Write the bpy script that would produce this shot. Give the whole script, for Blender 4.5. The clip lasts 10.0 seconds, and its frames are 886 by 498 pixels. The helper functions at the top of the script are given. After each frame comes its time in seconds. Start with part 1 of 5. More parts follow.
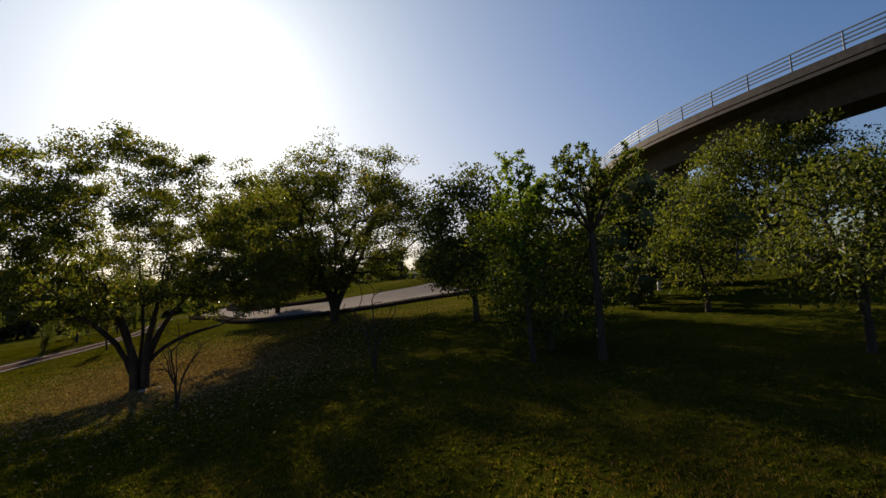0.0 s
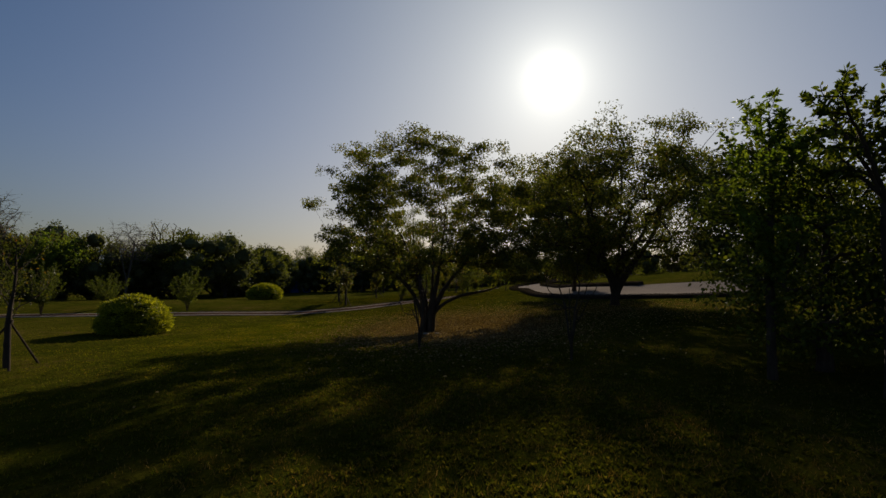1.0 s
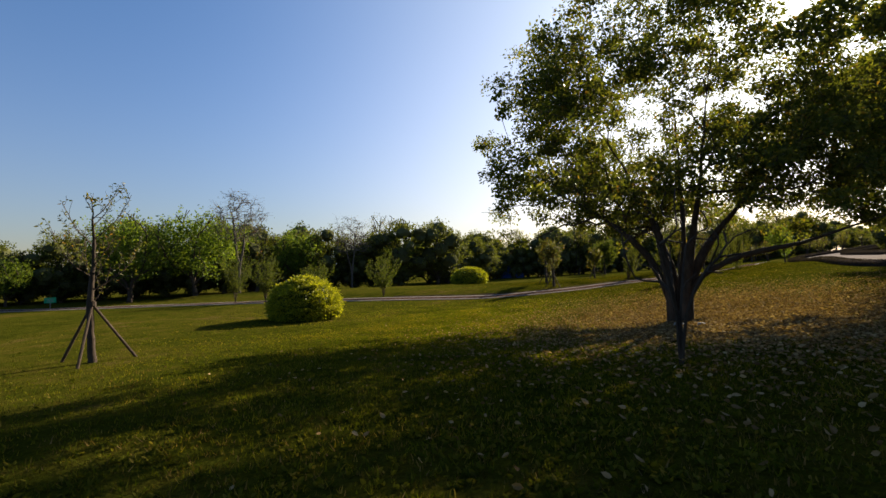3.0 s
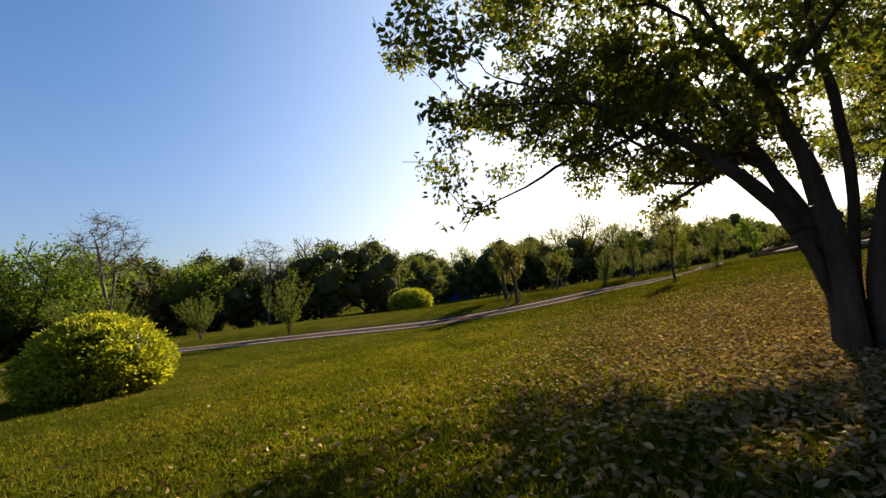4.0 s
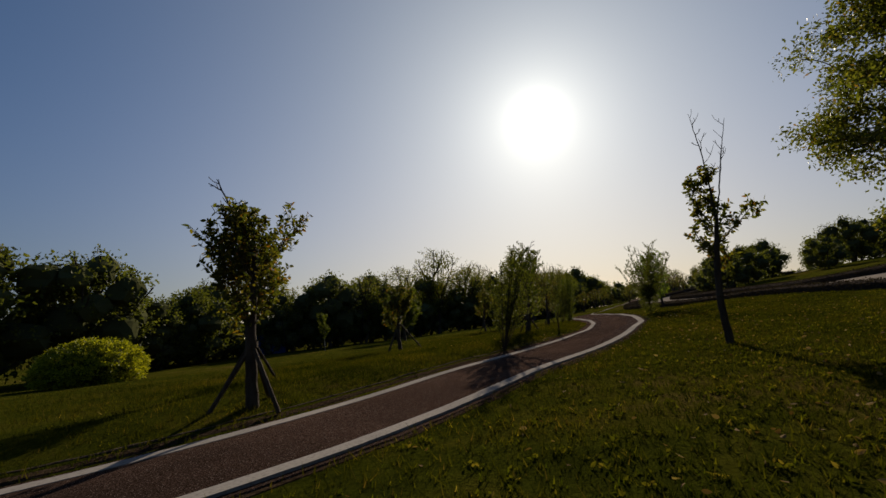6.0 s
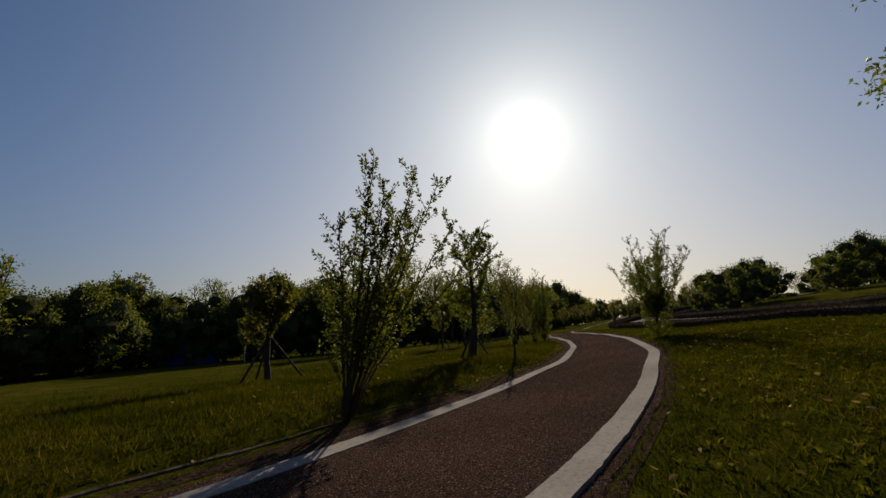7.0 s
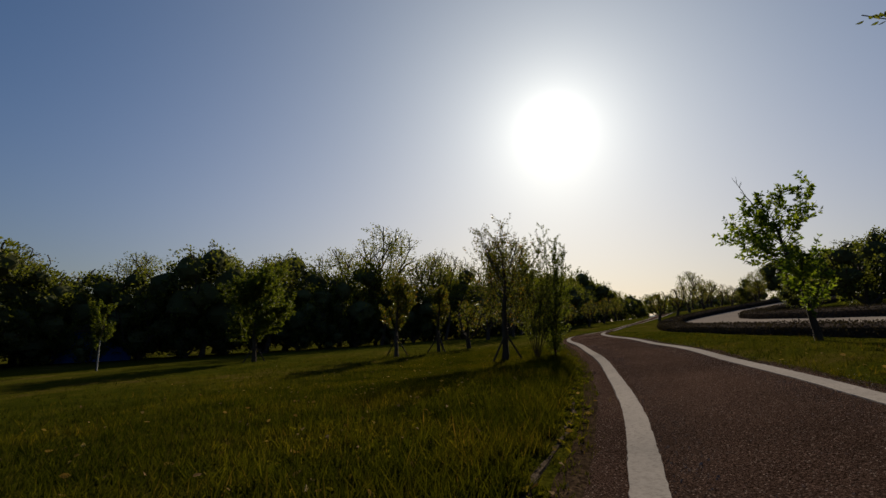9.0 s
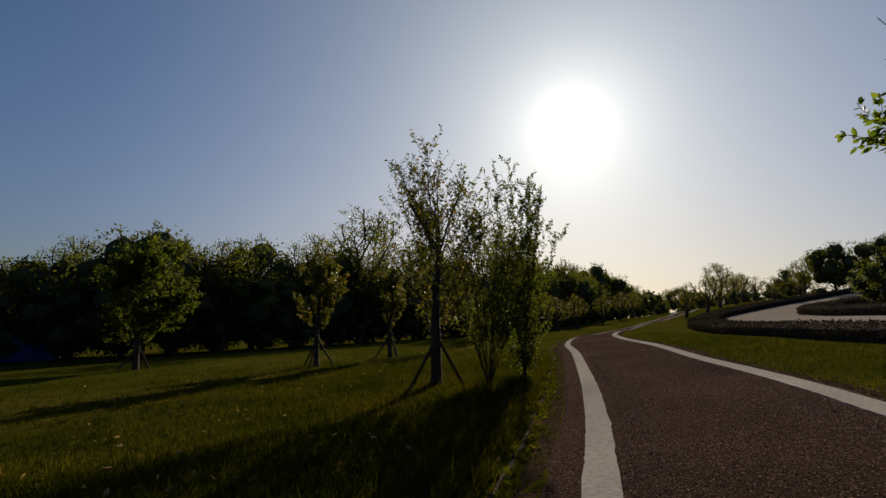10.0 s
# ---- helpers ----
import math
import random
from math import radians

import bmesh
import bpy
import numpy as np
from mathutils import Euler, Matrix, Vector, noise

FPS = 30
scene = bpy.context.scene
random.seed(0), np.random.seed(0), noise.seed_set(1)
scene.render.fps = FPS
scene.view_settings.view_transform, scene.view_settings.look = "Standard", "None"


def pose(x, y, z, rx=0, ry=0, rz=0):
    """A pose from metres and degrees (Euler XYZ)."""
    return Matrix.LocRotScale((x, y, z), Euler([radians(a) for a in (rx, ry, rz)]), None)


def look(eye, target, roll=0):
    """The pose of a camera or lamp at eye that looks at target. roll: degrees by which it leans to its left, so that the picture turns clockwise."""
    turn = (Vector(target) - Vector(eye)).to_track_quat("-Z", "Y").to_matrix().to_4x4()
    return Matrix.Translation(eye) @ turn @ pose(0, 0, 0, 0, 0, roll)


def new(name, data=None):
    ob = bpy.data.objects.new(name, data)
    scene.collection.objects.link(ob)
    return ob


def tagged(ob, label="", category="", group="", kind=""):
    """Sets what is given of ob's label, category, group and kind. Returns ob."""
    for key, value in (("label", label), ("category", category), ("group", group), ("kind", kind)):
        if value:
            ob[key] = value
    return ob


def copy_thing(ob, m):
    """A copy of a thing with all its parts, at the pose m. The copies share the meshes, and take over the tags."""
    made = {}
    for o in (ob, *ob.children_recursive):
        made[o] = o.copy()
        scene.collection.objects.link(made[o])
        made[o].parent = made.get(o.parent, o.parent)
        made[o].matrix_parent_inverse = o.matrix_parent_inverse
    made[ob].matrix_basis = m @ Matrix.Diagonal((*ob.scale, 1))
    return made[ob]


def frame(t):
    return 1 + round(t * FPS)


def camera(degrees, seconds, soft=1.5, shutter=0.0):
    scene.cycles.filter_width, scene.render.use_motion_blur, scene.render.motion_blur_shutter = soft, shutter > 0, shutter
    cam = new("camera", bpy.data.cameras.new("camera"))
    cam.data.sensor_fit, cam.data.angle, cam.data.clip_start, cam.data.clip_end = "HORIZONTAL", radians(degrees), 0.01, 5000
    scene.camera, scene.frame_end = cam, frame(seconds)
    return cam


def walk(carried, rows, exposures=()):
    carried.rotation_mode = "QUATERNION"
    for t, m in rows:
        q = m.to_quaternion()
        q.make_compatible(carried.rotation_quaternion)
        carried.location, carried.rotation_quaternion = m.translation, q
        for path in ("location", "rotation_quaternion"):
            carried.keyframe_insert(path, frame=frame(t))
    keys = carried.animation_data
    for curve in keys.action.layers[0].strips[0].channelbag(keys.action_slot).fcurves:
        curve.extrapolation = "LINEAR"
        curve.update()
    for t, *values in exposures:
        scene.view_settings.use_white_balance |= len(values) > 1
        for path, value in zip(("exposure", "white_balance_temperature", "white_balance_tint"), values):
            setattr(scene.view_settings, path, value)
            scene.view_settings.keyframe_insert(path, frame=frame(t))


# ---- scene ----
# ---------------------------------------------------------------- camera
cam = camera(89.2, 10.0)
PATH = [
    (0, (5.747, 9.449, 3.204), (6.973, 11.021, 3.361), -3.99),
    (0.5, (7.669, 8.567, 2.990), (8.209, 10.487, 3.137), -0.45),
    (1, (8.924, 8.407, 2.844), (8.835, 10.402, 2.958), 1.58),
    (1.5, (10.243, 9.218, 2.817), (9.636, 11.123, 2.863), 1.53),
    (2, (10.656, 11.020, 2.664), (9.714, 12.785, 2.679), 0.71),
    (2.5, (9.601, 13.553, 2.267), (8.58, 15.273, 2.286), -0.6),
    (2.7, (8.92, 14.729, 2.06), (7.898, 16.447, 2.095), -0.9),
    (3.8, (5.02, 22.95, 1.26), (4.185, 24.763, 1.393), -5.1),
    (4, (4.49, 24.61, 1.14), (3.722, 26.45, 1.301), -5.8),
    (4.5, (2.799, 29.122, 1.036), (2.251, 31.032, 1.264), -6.30),
    (5, (1.722, 33.858, 1.107), (1.383, 35.813, 1.362), -6.78),
    (5.5, (1.507, 38.400, 0.997), (1.300, 40.370, 1.274), -5.85),
    (5.7, (1.484, 40.205, 0.913), (1.328, 42.178, 1.204), -5.19),
    (6.8, (3.309, 49.311, 0.803), (3.285, 51.276, 1.175), -2.39),
    (7, (3.755, 50.667, 0.885), (3.727, 52.633, 1.249), -1.87),
    (7.5, (4.662, 54.222, 0.671), (4.622, 56.187, 1.044), -1.27),
    (8, (5.430, 57.701, 0.931), (5.354, 59.667, 1.291), -0.59),
    (8.5, (6.020, 60.850, 1.020), (5.935, 62.817, 1.366), -0.07),
    (9, (6.932, 64.128, 1.091), (6.794, 66.095, 1.428), -0.35),
    (9.5, (8.030, 67.519, 1.060), (7.862, 69.485, 1.387), -0.32),
    (10, (9.103, 71.155, 1.135), (8.897, 73.119, 1.454), -0.00),
]
EXPOSURES = [(0, 0.95), (0.5, 0.2), (1.0, 0.1), (1.5, 0.2), (2.0, 1.0), (2.5, 1.5), (3.3, 1.65), (4.0, 1.82), (4.4, 1.36), (4.7, 0.75), (5.0, 0.3), (5.5, 0.22), (7.0, 0.28), (10, 0.33)]
walk(cam, [(t, look(eye, target, roll)) for t, eye, target, roll in PATH], EXPOSURES)

# ---------------------------------------------------------------- daylight
SUN_AZ, SUN_EL = radians(10.85), radians(23.7)
SUN = Vector((math.sin(SUN_AZ) * math.cos(SUN_EL), math.cos(SUN_AZ) * math.cos(SUN_EL), math.sin(SUN_EL)))
SKY_STRENGTH, SUN_STRENGTH = 0.05, 4.8
world = bpy.data.worlds.new("world")
scene.world = world
world.use_nodes = True
wn, wl = world.node_tree.nodes, world.node_tree.links
wn.clear()
sky = wn.new("ShaderNodeTexSky")
sky.sky_type, sky.sun_disc = "NISHITA", False
sky.sun_elevation, sky.sun_rotation = SUN_EL, SUN_AZ
sky.air_density, sky.dust_density, sky.ozone_density = 1.0, 0.15, 3.0
back = wn.new("ShaderNodeBackground")
back.inputs["Strength"].default_value = SKY_STRENGTH
tint = wn.new("ShaderNodeMix")
tint.data_type, tint.blend_type = "RGBA", "MULTIPLY"
tint.inputs[0].default_value = 1.0
tint.inputs[7].default_value = (0.63, 0.86, 1.05, 1)
wl.new(sky.outputs[0], tint.inputs[6])

def wmath(op, a, b=None):
    n = wn.new("ShaderNodeMath")
    n.operation = op
    for i, v in enumerate((a, b)):
        if v is None:
            continue
        if isinstance(v, (int, float)):
            n.inputs[i].default_value = v
        else:
            wl.new(v, n.inputs[i])
    return n.outputs[0]


# bright haze round the sun: a wide veil, a tight glare, and warm dust low over the horizon
coord = wn.new("ShaderNodeTexCoord")
dot = wn.new("ShaderNodeVectorMath")
dot.operation = "DOT_PRODUCT"
wl.new(coord.outputs["Generated"], dot.inputs[0])
dot.inputs[1].default_value = SUN
facing = wmath("MAXIMUM", dot.outputs["Value"], 0.0)
veil = wmath("MULTIPLY", wmath("POWER", facing, 5.0), 0.21)
glow = wmath("MULTIPLY", wmath("POWER", facing, 24.0), 0.215)
glare = wmath("ADD", wmath("MULTIPLY", wmath("POWER", facing, 130.0), 0.26), wmath("MULTIPLY", wmath("POWER", facing, 700.0), 0.4))
halo = wn.new("ShaderNodeBackground")
halo.inputs["Color"].default_value = (1.0, 0.95, 0.80, 1)
wl.new(wmath("ADD", wmath("ADD", veil, glow), glare), halo.inputs["Strength"])
part_z = wn.new("ShaderNodeSeparateXYZ")
wl.new(coord.outputs["Generated"], part_z.inputs[0])
low = wmath("POWER", wmath("SUBTRACT", 1.0, wmath("MINIMUM", wmath("ABSOLUTE", part_z.outputs["Z"]), 1.0)), 4.5)
dim = wn.new("ShaderNodeMix")
dim.data_type, dim.blend_type = "RGBA", "MULTIPLY"
wl.new(wmath("MULTIPLY", low, 0.9), dim.inputs[0])
dim.inputs[7].default_value = (0.34, 0.24, 0.20, 1)
warm = wn.new("ShaderNodeMix")
warm.data_type, warm.blend_type = "RGBA", "MULTIPLY"
wl.new(wmath("MULTIPLY", wmath("POWER", facing, 6.0), wmath("ADD", wmath("MULTIPLY", low, 0.6), 0.4)), warm.inputs[0])
warm.inputs[7].default_value = (0.85, 0.64, 0.42, 1)
wl.new(tint.outputs[2], warm.inputs[6])
wl.new(warm.outputs[2], dim.inputs[6])
wl.new(dim.outputs[2], back.inputs["Color"])
dust = wn.new("ShaderNodeBackground")
dust.inputs["Color"].default_value = (1.0, 0.68, 0.43, 1)
deep = wmath("POWER", low, 0.85)
wl.new(wmath("MULTIPLY", wmath("MULTIPLY", deep, wmath("ADD", wmath("POWER", facing, 4.0), 0.14)), 0.52), dust.inputs["Strength"])
both, all_sky = wn.new("ShaderNodeAddShader"), wn.new("ShaderNodeAddShader")
wl.new(back.outputs[0], both.inputs[0])
wl.new(halo.outputs[0], both.inputs[1])
wl.new(both.outputs[0], all_sky.inputs[0])
wl.new(dust.outputs[0], all_sky.inputs[1])
wout = wn.new("ShaderNodeOutputWorld")
wl.new(all_sky.outputs[0], wout.inputs["Surface"])

lamp = bpy.data.lights.new("sun", "SUN")
lamp.energy, lamp.angle, lamp.color = SUN_STRENGTH, radians(0.6), (1.0, 0.86, 0.66)
sun = new("sun", lamp)
sun.matrix_world = look(SUN * 200, (0, 0, 0))


# ---------------------------------------------------------------- materials
def nodes_of(name):
    m = bpy.data.materials.new(name)
    m.use_nodes = True
    n, l = m.node_tree.nodes, m.node_tree.links
    n.clear()
    out = n.new("ShaderNodeOutputMaterial")
    return m, n, l, out


def ramp(n, stops):
    r = n.new("ShaderNodeValToRGB")
    e = r.color_ramp.elements
    while len(e) < len(stops):
        e.new(0.5)
    for el, (p, c) in zip(e, stops):
        el.position, el.color = p, (*c, 1)
    return r


def noise_node(n, l, scale, detail=4.0, rough=0.6, coord=None):
    t = n.new("ShaderNodeTexNoise")
    t.inputs["Scale"].default_value, t.inputs["Detail"].default_value, t.inputs["Roughness"].default_value = scale, detail, rough
    if coord is not None:
        l.new(coord, t.inputs["Vector"])
    return t


def bump_node(n, l, height, strength, distance):
    b = n.new("ShaderNodeBump")
    b.inputs["Strength"].default_value, b.inputs["Distance"].default_value = strength, distance
    l.new(height, b.inputs["Height"])
    return b


def mix_colour(n, l, fac, a, b, mode="MIX"):
    m = n.new("ShaderNodeMix")
    m.data_type, m.blend_type = "RGBA", mode
    for sock, v in ((m.inputs[0], fac), (m.inputs[6], a), (m.inputs[7], b)):
        if isinstance(v, (int, float)):
            sock.default_value = v
        elif isinstance(v, tuple):
            sock.default_value = (*v, 1)
        else:
            l.new(v, sock)
    return m.outputs[2]


def leaf_material(name, dark, mid, light, translucency=0.45, gloss=0.35, rare=None, shine=0.18, patchy=0.0):
    """Leaves: colour by leaf, light through the blade, a waxy sheen."""
    m, n, l, out = nodes_of(name)
    geo = n.new("ShaderNodeNewGeometry")
    stops = [(0.0, dark), (0.5, mid), (0.92, light)]
    if rare:
        stops.append((1.0, rare))
    r = ramp(n, stops)
    l.new(geo.outputs["Random Per Island"], r.inputs[0])
    tc = n.new("ShaderNodeTexCoord")
    patch = noise_node(n, l, 0.7, 2.0, 0.5, tc.outputs["Object"])
    shade = mix_colour(n, l, 0.55, r.outputs[0], patch.outputs["Fac"], "MULTIPLY")
    hsv = n.new("ShaderNodeHueSaturation")
    hsv.inputs["Value"].default_value, hsv.inputs["Saturation"].default_value = 1.45, 1.0
    l.new(shade, hsv.inputs["Color"])
    leaf = hsv.outputs[0]
    if patchy:
        broad = noise_node(n, l, patchy, 4.0, 0.65, tc.outputs["Object"])
        spread = ramp(n, [(0.36, (0.50, 0.58, 0.55)), (0.50, (1.0, 1.0, 1.0)), (0.64, (1.55, 1.28, 1.35))])
        l.new(broad.outputs["Fac"], spread.inputs[0])
        leaf = mix_colour(n, l, 1.0, leaf, spread.outputs[0], "MULTIPLY")
    p = n.new("ShaderNodeBsdfPrincipled")
    l.new(leaf, p.inputs["Base Color"])
    p.inputs["Roughness"].default_value = gloss
    p.inputs["Specular IOR Level"].default_value = shine
    tr = n.new("ShaderNodeBsdfTranslucent")
    warm = mix_colour(n, l, 1.0, leaf, (1.0, 0.95, 0.35), "MULTIPLY")
    bright = n.new("ShaderNodeHueSaturation")
    bright.inputs["Value"].default_value = 1.15
    l.new(warm, bright.inputs["Color"])
    l.new(bright.outputs[0], tr.inputs["Color"])
    mx = n.new("ShaderNodeMixShader")
    mx.inputs[0].default_value = translucency
    l.new(p.outputs[0], mx.inputs[1])
    l.new(tr.outputs[0], mx.inputs[2])
    l.new(mx.outputs[0], out.inputs[0])
    return m


def bark_material(name, dark, light, scale=9.0):
    m, n, l, out = nodes_of(name)
    tc = n.new("ShaderNodeTexCoord")
    mp = n.new("ShaderNodeMapping")
    mp.inputs["Scale"].default_value = (1, 1, 0.22)
    l.new(tc.outputs["Object"], mp.inputs[0])
    a = noise_node(n, l, scale, 6.0, 0.7, mp.outputs[0])
    b = noise_node(n, l, 1.6, 2.0, 0.5, tc.outputs["Object"])
    r = ramp(n, [(0.3, dark), (0.7, light)])
    l.new(a.outputs["Fac"], r.inputs[0])
    c = mix_colour(n, l, b.outputs["Fac"], r.outputs[0], dark)
    p = n.new("ShaderNodeBsdfPrincipled")
    l.new(c, p.inputs["Base Color"])
    p.inputs["Roughness"].default_value = 0.9
    p.inputs["Specular IOR Level"].default_value = 0.08
    l.new(bump_node(n, l, a.outputs["Fac"], 0.8, 0.03).outputs[0], p.inputs["Normal"])
    l.new(p.outputs[0], out.inputs[0])
    return m


def rough_material(name, stops, scale, bump=0.3, dist=0.01, rough=0.85, big=0.25, big_mix=0.4, speck=None, shine=0.12):
    """Ground-like surface: fine grain, broad patches, optional light specks."""
    m, n, l, out = nodes_of(name)
    tc = n.new("ShaderNodeTexCoord")
    a = noise_node(n, l, scale, 6.0, 0.65, tc.outputs["Object"])
    b = noise_node(n, l, big, 4.0, 0.55, tc.outputs["Object"])
    r = ramp(n, stops)
    l.new(a.outputs["Fac"], r.inputs[0])
    r2 = ramp(n, [(0.3, (0.55, 0.55, 0.55)), (0.7, (1.25, 1.2, 1.15))])
    l.new(b.outputs["Fac"], r2.inputs[0])
    c = mix_colour(n, l, big_mix, r.outputs[0], r2.outputs[0], "MULTIPLY")
    if speck:
        v = n.new("ShaderNodeTexVoronoi")
        v.inputs["Scale"].default_value = speck[0]
        l.new(tc.outputs["Object"], v.inputs["Vector"])
        sr = ramp(n, [(0.0, (1, 1, 1)), (speck[1], (0, 0, 0))])
        l.new(v.outputs["Distance"], sr.inputs[0])
        sep = n.new("ShaderNodeSeparateColor")
        l.new(v.outputs["Color"], sep.inputs[0])
        gate = n.new("ShaderNodeMath")
        gate.operation = "GREATER_THAN"
        gate.inputs[1].default_value = 0.6
        l.new(sep.outputs[0], gate.inputs[0])
        mul = n.new("ShaderNodeMath")
        mul.operation = "MULTIPLY"
        l.new(gate.outputs[0], mul.inputs[0])
        l.new(sr.outputs[0], mul.inputs[1])
        c = mix_colour(n, l, mul.outputs[0], c, speck[2])
    p = n.new("ShaderNodeBsdfPrincipled")
    l.new(c, p.inputs["Base Color"])
    p.inputs["Roughness"].default_value = rough
    p.inputs["Specular IOR Level"].default_value = shine
    l.new(bump_node(n, l, a.outputs["Fac"], bump, dist).outputs[0], p.inputs["Normal"])
    l.new(p.outputs[0], out.inputs[0])
    return m


def lawn_material():
    """Mown grass: broad green and straw patches, fine blade-like grain."""
    m, n, l, out = nodes_of("lawn")
    tc = n.new("ShaderNodeTexCoord")
    broad = noise_node(n, l, 0.12, 5.0, 0.6, tc.outputs["Object"])
    mid = noise_node(n, l, 1.1, 5.0, 0.65, tc.outputs["Object"])
    fine = noise_node(n, l, 22.0, 5.0, 0.75, tc.outputs["Object"])
    r = ramp(n, [(0.34, (0.023, 0.027, 0.0035)), (0.46, (0.039, 0.043, 0.0045)), (0.56, (0.059, 0.054, 0.007)), (0.66, (0.098, 0.067, 0.022))])
    f = n.new("ShaderNodeMath")
    f.operation = "ADD"
    l.new(broad.outputs["Fac"], f.inputs[0])
    l.new(mid.outputs["Fac"], f.inputs[1])
    h = n.new("ShaderNodeMath")
    h.operation = "MULTIPLY"
    h.inputs[1].default_value = 0.5
    l.new(f.outputs[0], h.inputs[0])
    l.new(h.outputs[0], r.inputs[0])
    g = ramp(n, [(0.3, (0.35, 0.35, 0.35)), (0.7, (1.5, 1.5, 1.4))])
    l.new(fine.outputs["Fac"], g.inputs[0])
    c = mix_colour(n, l, 0.85, r.outputs[0], g.outputs[0], "MULTIPLY")
    p = n.new("ShaderNodeBsdfPrincipled")
    l.new(c, p.inputs["Base Color"])
    p.inputs["Roughness"].default_value = 0.95
    p.inputs["Specular IOR Level"].default_value = 0.0
    l.new(bump_node(n, l, fine.outputs["Fac"], 1.0, 0.06).outputs[0], p.inputs["Normal"])
    l.new(p.outputs[0], out.inputs[0])
    return m


LAWN = lawn_material()
BLADE = leaf_material("grass_blade", (0.039, 0.054, 0.004), (0.080, 0.094, 0.007), (0.135, 0.124, 0.014), 0.43, 0.7, (0.22, 0.165, 0.05), 0.0, 0.45)
# Darker, browner copy of BLADE: the shade on the first lawn is in its colour.
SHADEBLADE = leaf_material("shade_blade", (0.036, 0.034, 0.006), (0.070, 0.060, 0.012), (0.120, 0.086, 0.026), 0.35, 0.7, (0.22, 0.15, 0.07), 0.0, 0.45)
CAMPHOR = leaf_material("camphor_leaf", (0.040, 0.052, 0.010), (0.082, 0.098, 0.016), (0.150, 0.152, 0.032), 0.60, 0.4, (0.17, 0.10, 0.02), 0.12)
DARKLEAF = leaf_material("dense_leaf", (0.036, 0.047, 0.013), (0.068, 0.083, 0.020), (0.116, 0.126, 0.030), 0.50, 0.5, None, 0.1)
FRESHLEAF = leaf_material("fresh_leaf", (0.034, 0.052, 0.009), (0.070, 0.095, 0.014), (0.13, 0.145, 0.024), 0.5, 0.55, None, 0.08)
LIMELEAF = leaf_material("lime_leaf", (0.05, 0.088, 0.012), (0.10, 0.150, 0.019), (0.17, 0.215, 0.032), 0.55, 0.5, None, 0.1)
WOODLEAF = leaf_material("woodland_leaf", (0.042, 0.054, 0.012), (0.074, 0.088, 0.018), (0.12, 0.130, 0.028), 0.50, 0.55, None, 0.06)
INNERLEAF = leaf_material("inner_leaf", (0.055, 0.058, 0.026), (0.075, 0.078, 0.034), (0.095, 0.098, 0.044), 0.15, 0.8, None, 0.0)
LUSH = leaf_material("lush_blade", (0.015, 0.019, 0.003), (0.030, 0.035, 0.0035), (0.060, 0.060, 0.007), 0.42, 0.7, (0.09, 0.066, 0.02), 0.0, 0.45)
WEED = leaf_material("weed_leaf", (0.034, 0.042, 0.005), (0.064, 0.070, 0.008), (0.11, 0.10, 0.014), 0.4, 0.8, (0.17, 0.13, 0.03), 0.0)
YELLOWLEAF = leaf_material("yellowing_leaf", (0.045, 0.060, 0.012), (0.085, 0.095, 0.016), (0.15, 0.125, 0.022), 0.5, 0.45, (0.22, 0.10, 0.02))
HEDGELEAF = leaf_material("golden_leaf", (0.09, 0.115, 0.012), (0.22, 0.235, 0.016), (0.37, 0.36, 0.024), 0.42, 0.45, (0.50, 0.46, 0.05), 0.1)
LOWHEDGE = leaf_material("hedge_leaf", (0.026, 0.021, 0.020), (0.045, 0.036, 0.033), (0.066, 0.054, 0.044), 0.12, 0.8, None, 0.0)
DRYLEAF = leaf_material("fallen_leaf", (0.092, 0.055, 0.024), (0.180, 0.116, 0.050), (0.30, 0.205, 0.10), 0.18, 0.9, (0.42, 0.31, 0.16), 0.02)
BARK = bark_material("camphor_bark", (0.030, 0.022, 0.016), (0.12, 0.090, 0.065))
GREYBARK = bark_material("grey_bark", (0.06, 0.05, 0.042), (0.20, 0.17, 0.14), 14.0)
STAKEWOOD = bark_material("stake_wood", (0.035, 0.025, 0.018), (0.12, 0.088, 0.062), 20.0)
ASPHALT = rough_material("maroon_asphalt", [(0.36, (0.010, 0.007, 0.006)), (0.53, (0.058, 0.036, 0.028)), (0.70, (0.190, 0.128, 0.105))], 70.0, 1.0, 0.03, 0.75, 0.42, 0.8, (44.0, 0.30, (0.38, 0.31, 0.27)), 0.0)
EDGING = rough_material("painted_edging", [(0.28, (0.15, 0.132, 0.118)), (0.45, (0.255, 0.232, 0.212)), (0.8, (0.33, 0.302, 0.28))], 26.0, 0.35, 0.006, 0.9, 0.7, 0.45, None, 0.0)
EARTH = rough_material("pale_earth", [(0.3, (0.04, 0.030, 0.021)), (0.5, (0.075, 0.058, 0.042)), (0.72, (0.13, 0.104, 0.08))], 18.0, 1.0, 0.03, 0.95, 1.2, 0.6, None, 0.0)
SOIL = rough_material("bare_soil", [(0.3, (0.015, 0.010, 0.007)), (0.5, (0.038, 0.026, 0.017)), (0.72, (0.090, 0.062, 0.038))], 24.0, 1.0, 0.04, 0.95, 0.8, 0.6, None, 0.0)
PAVING = rough_material("pale_paving", [(0.3, (0.15, 0.13, 0.115)), (0.7, (0.26, 0.225, 0.20))], 12.0, 0.2, 0.005, 0.9, 0.2, 0.4, None, 0.0)
CONCRETE = rough_material("bridge_concrete", [(0.3, (0.085, 0.070, 0.060)), (0.7, (0.145, 0.122, 0.105))], 3.0, 0.2, 0.02, 0.85, 0.15, 0.5)
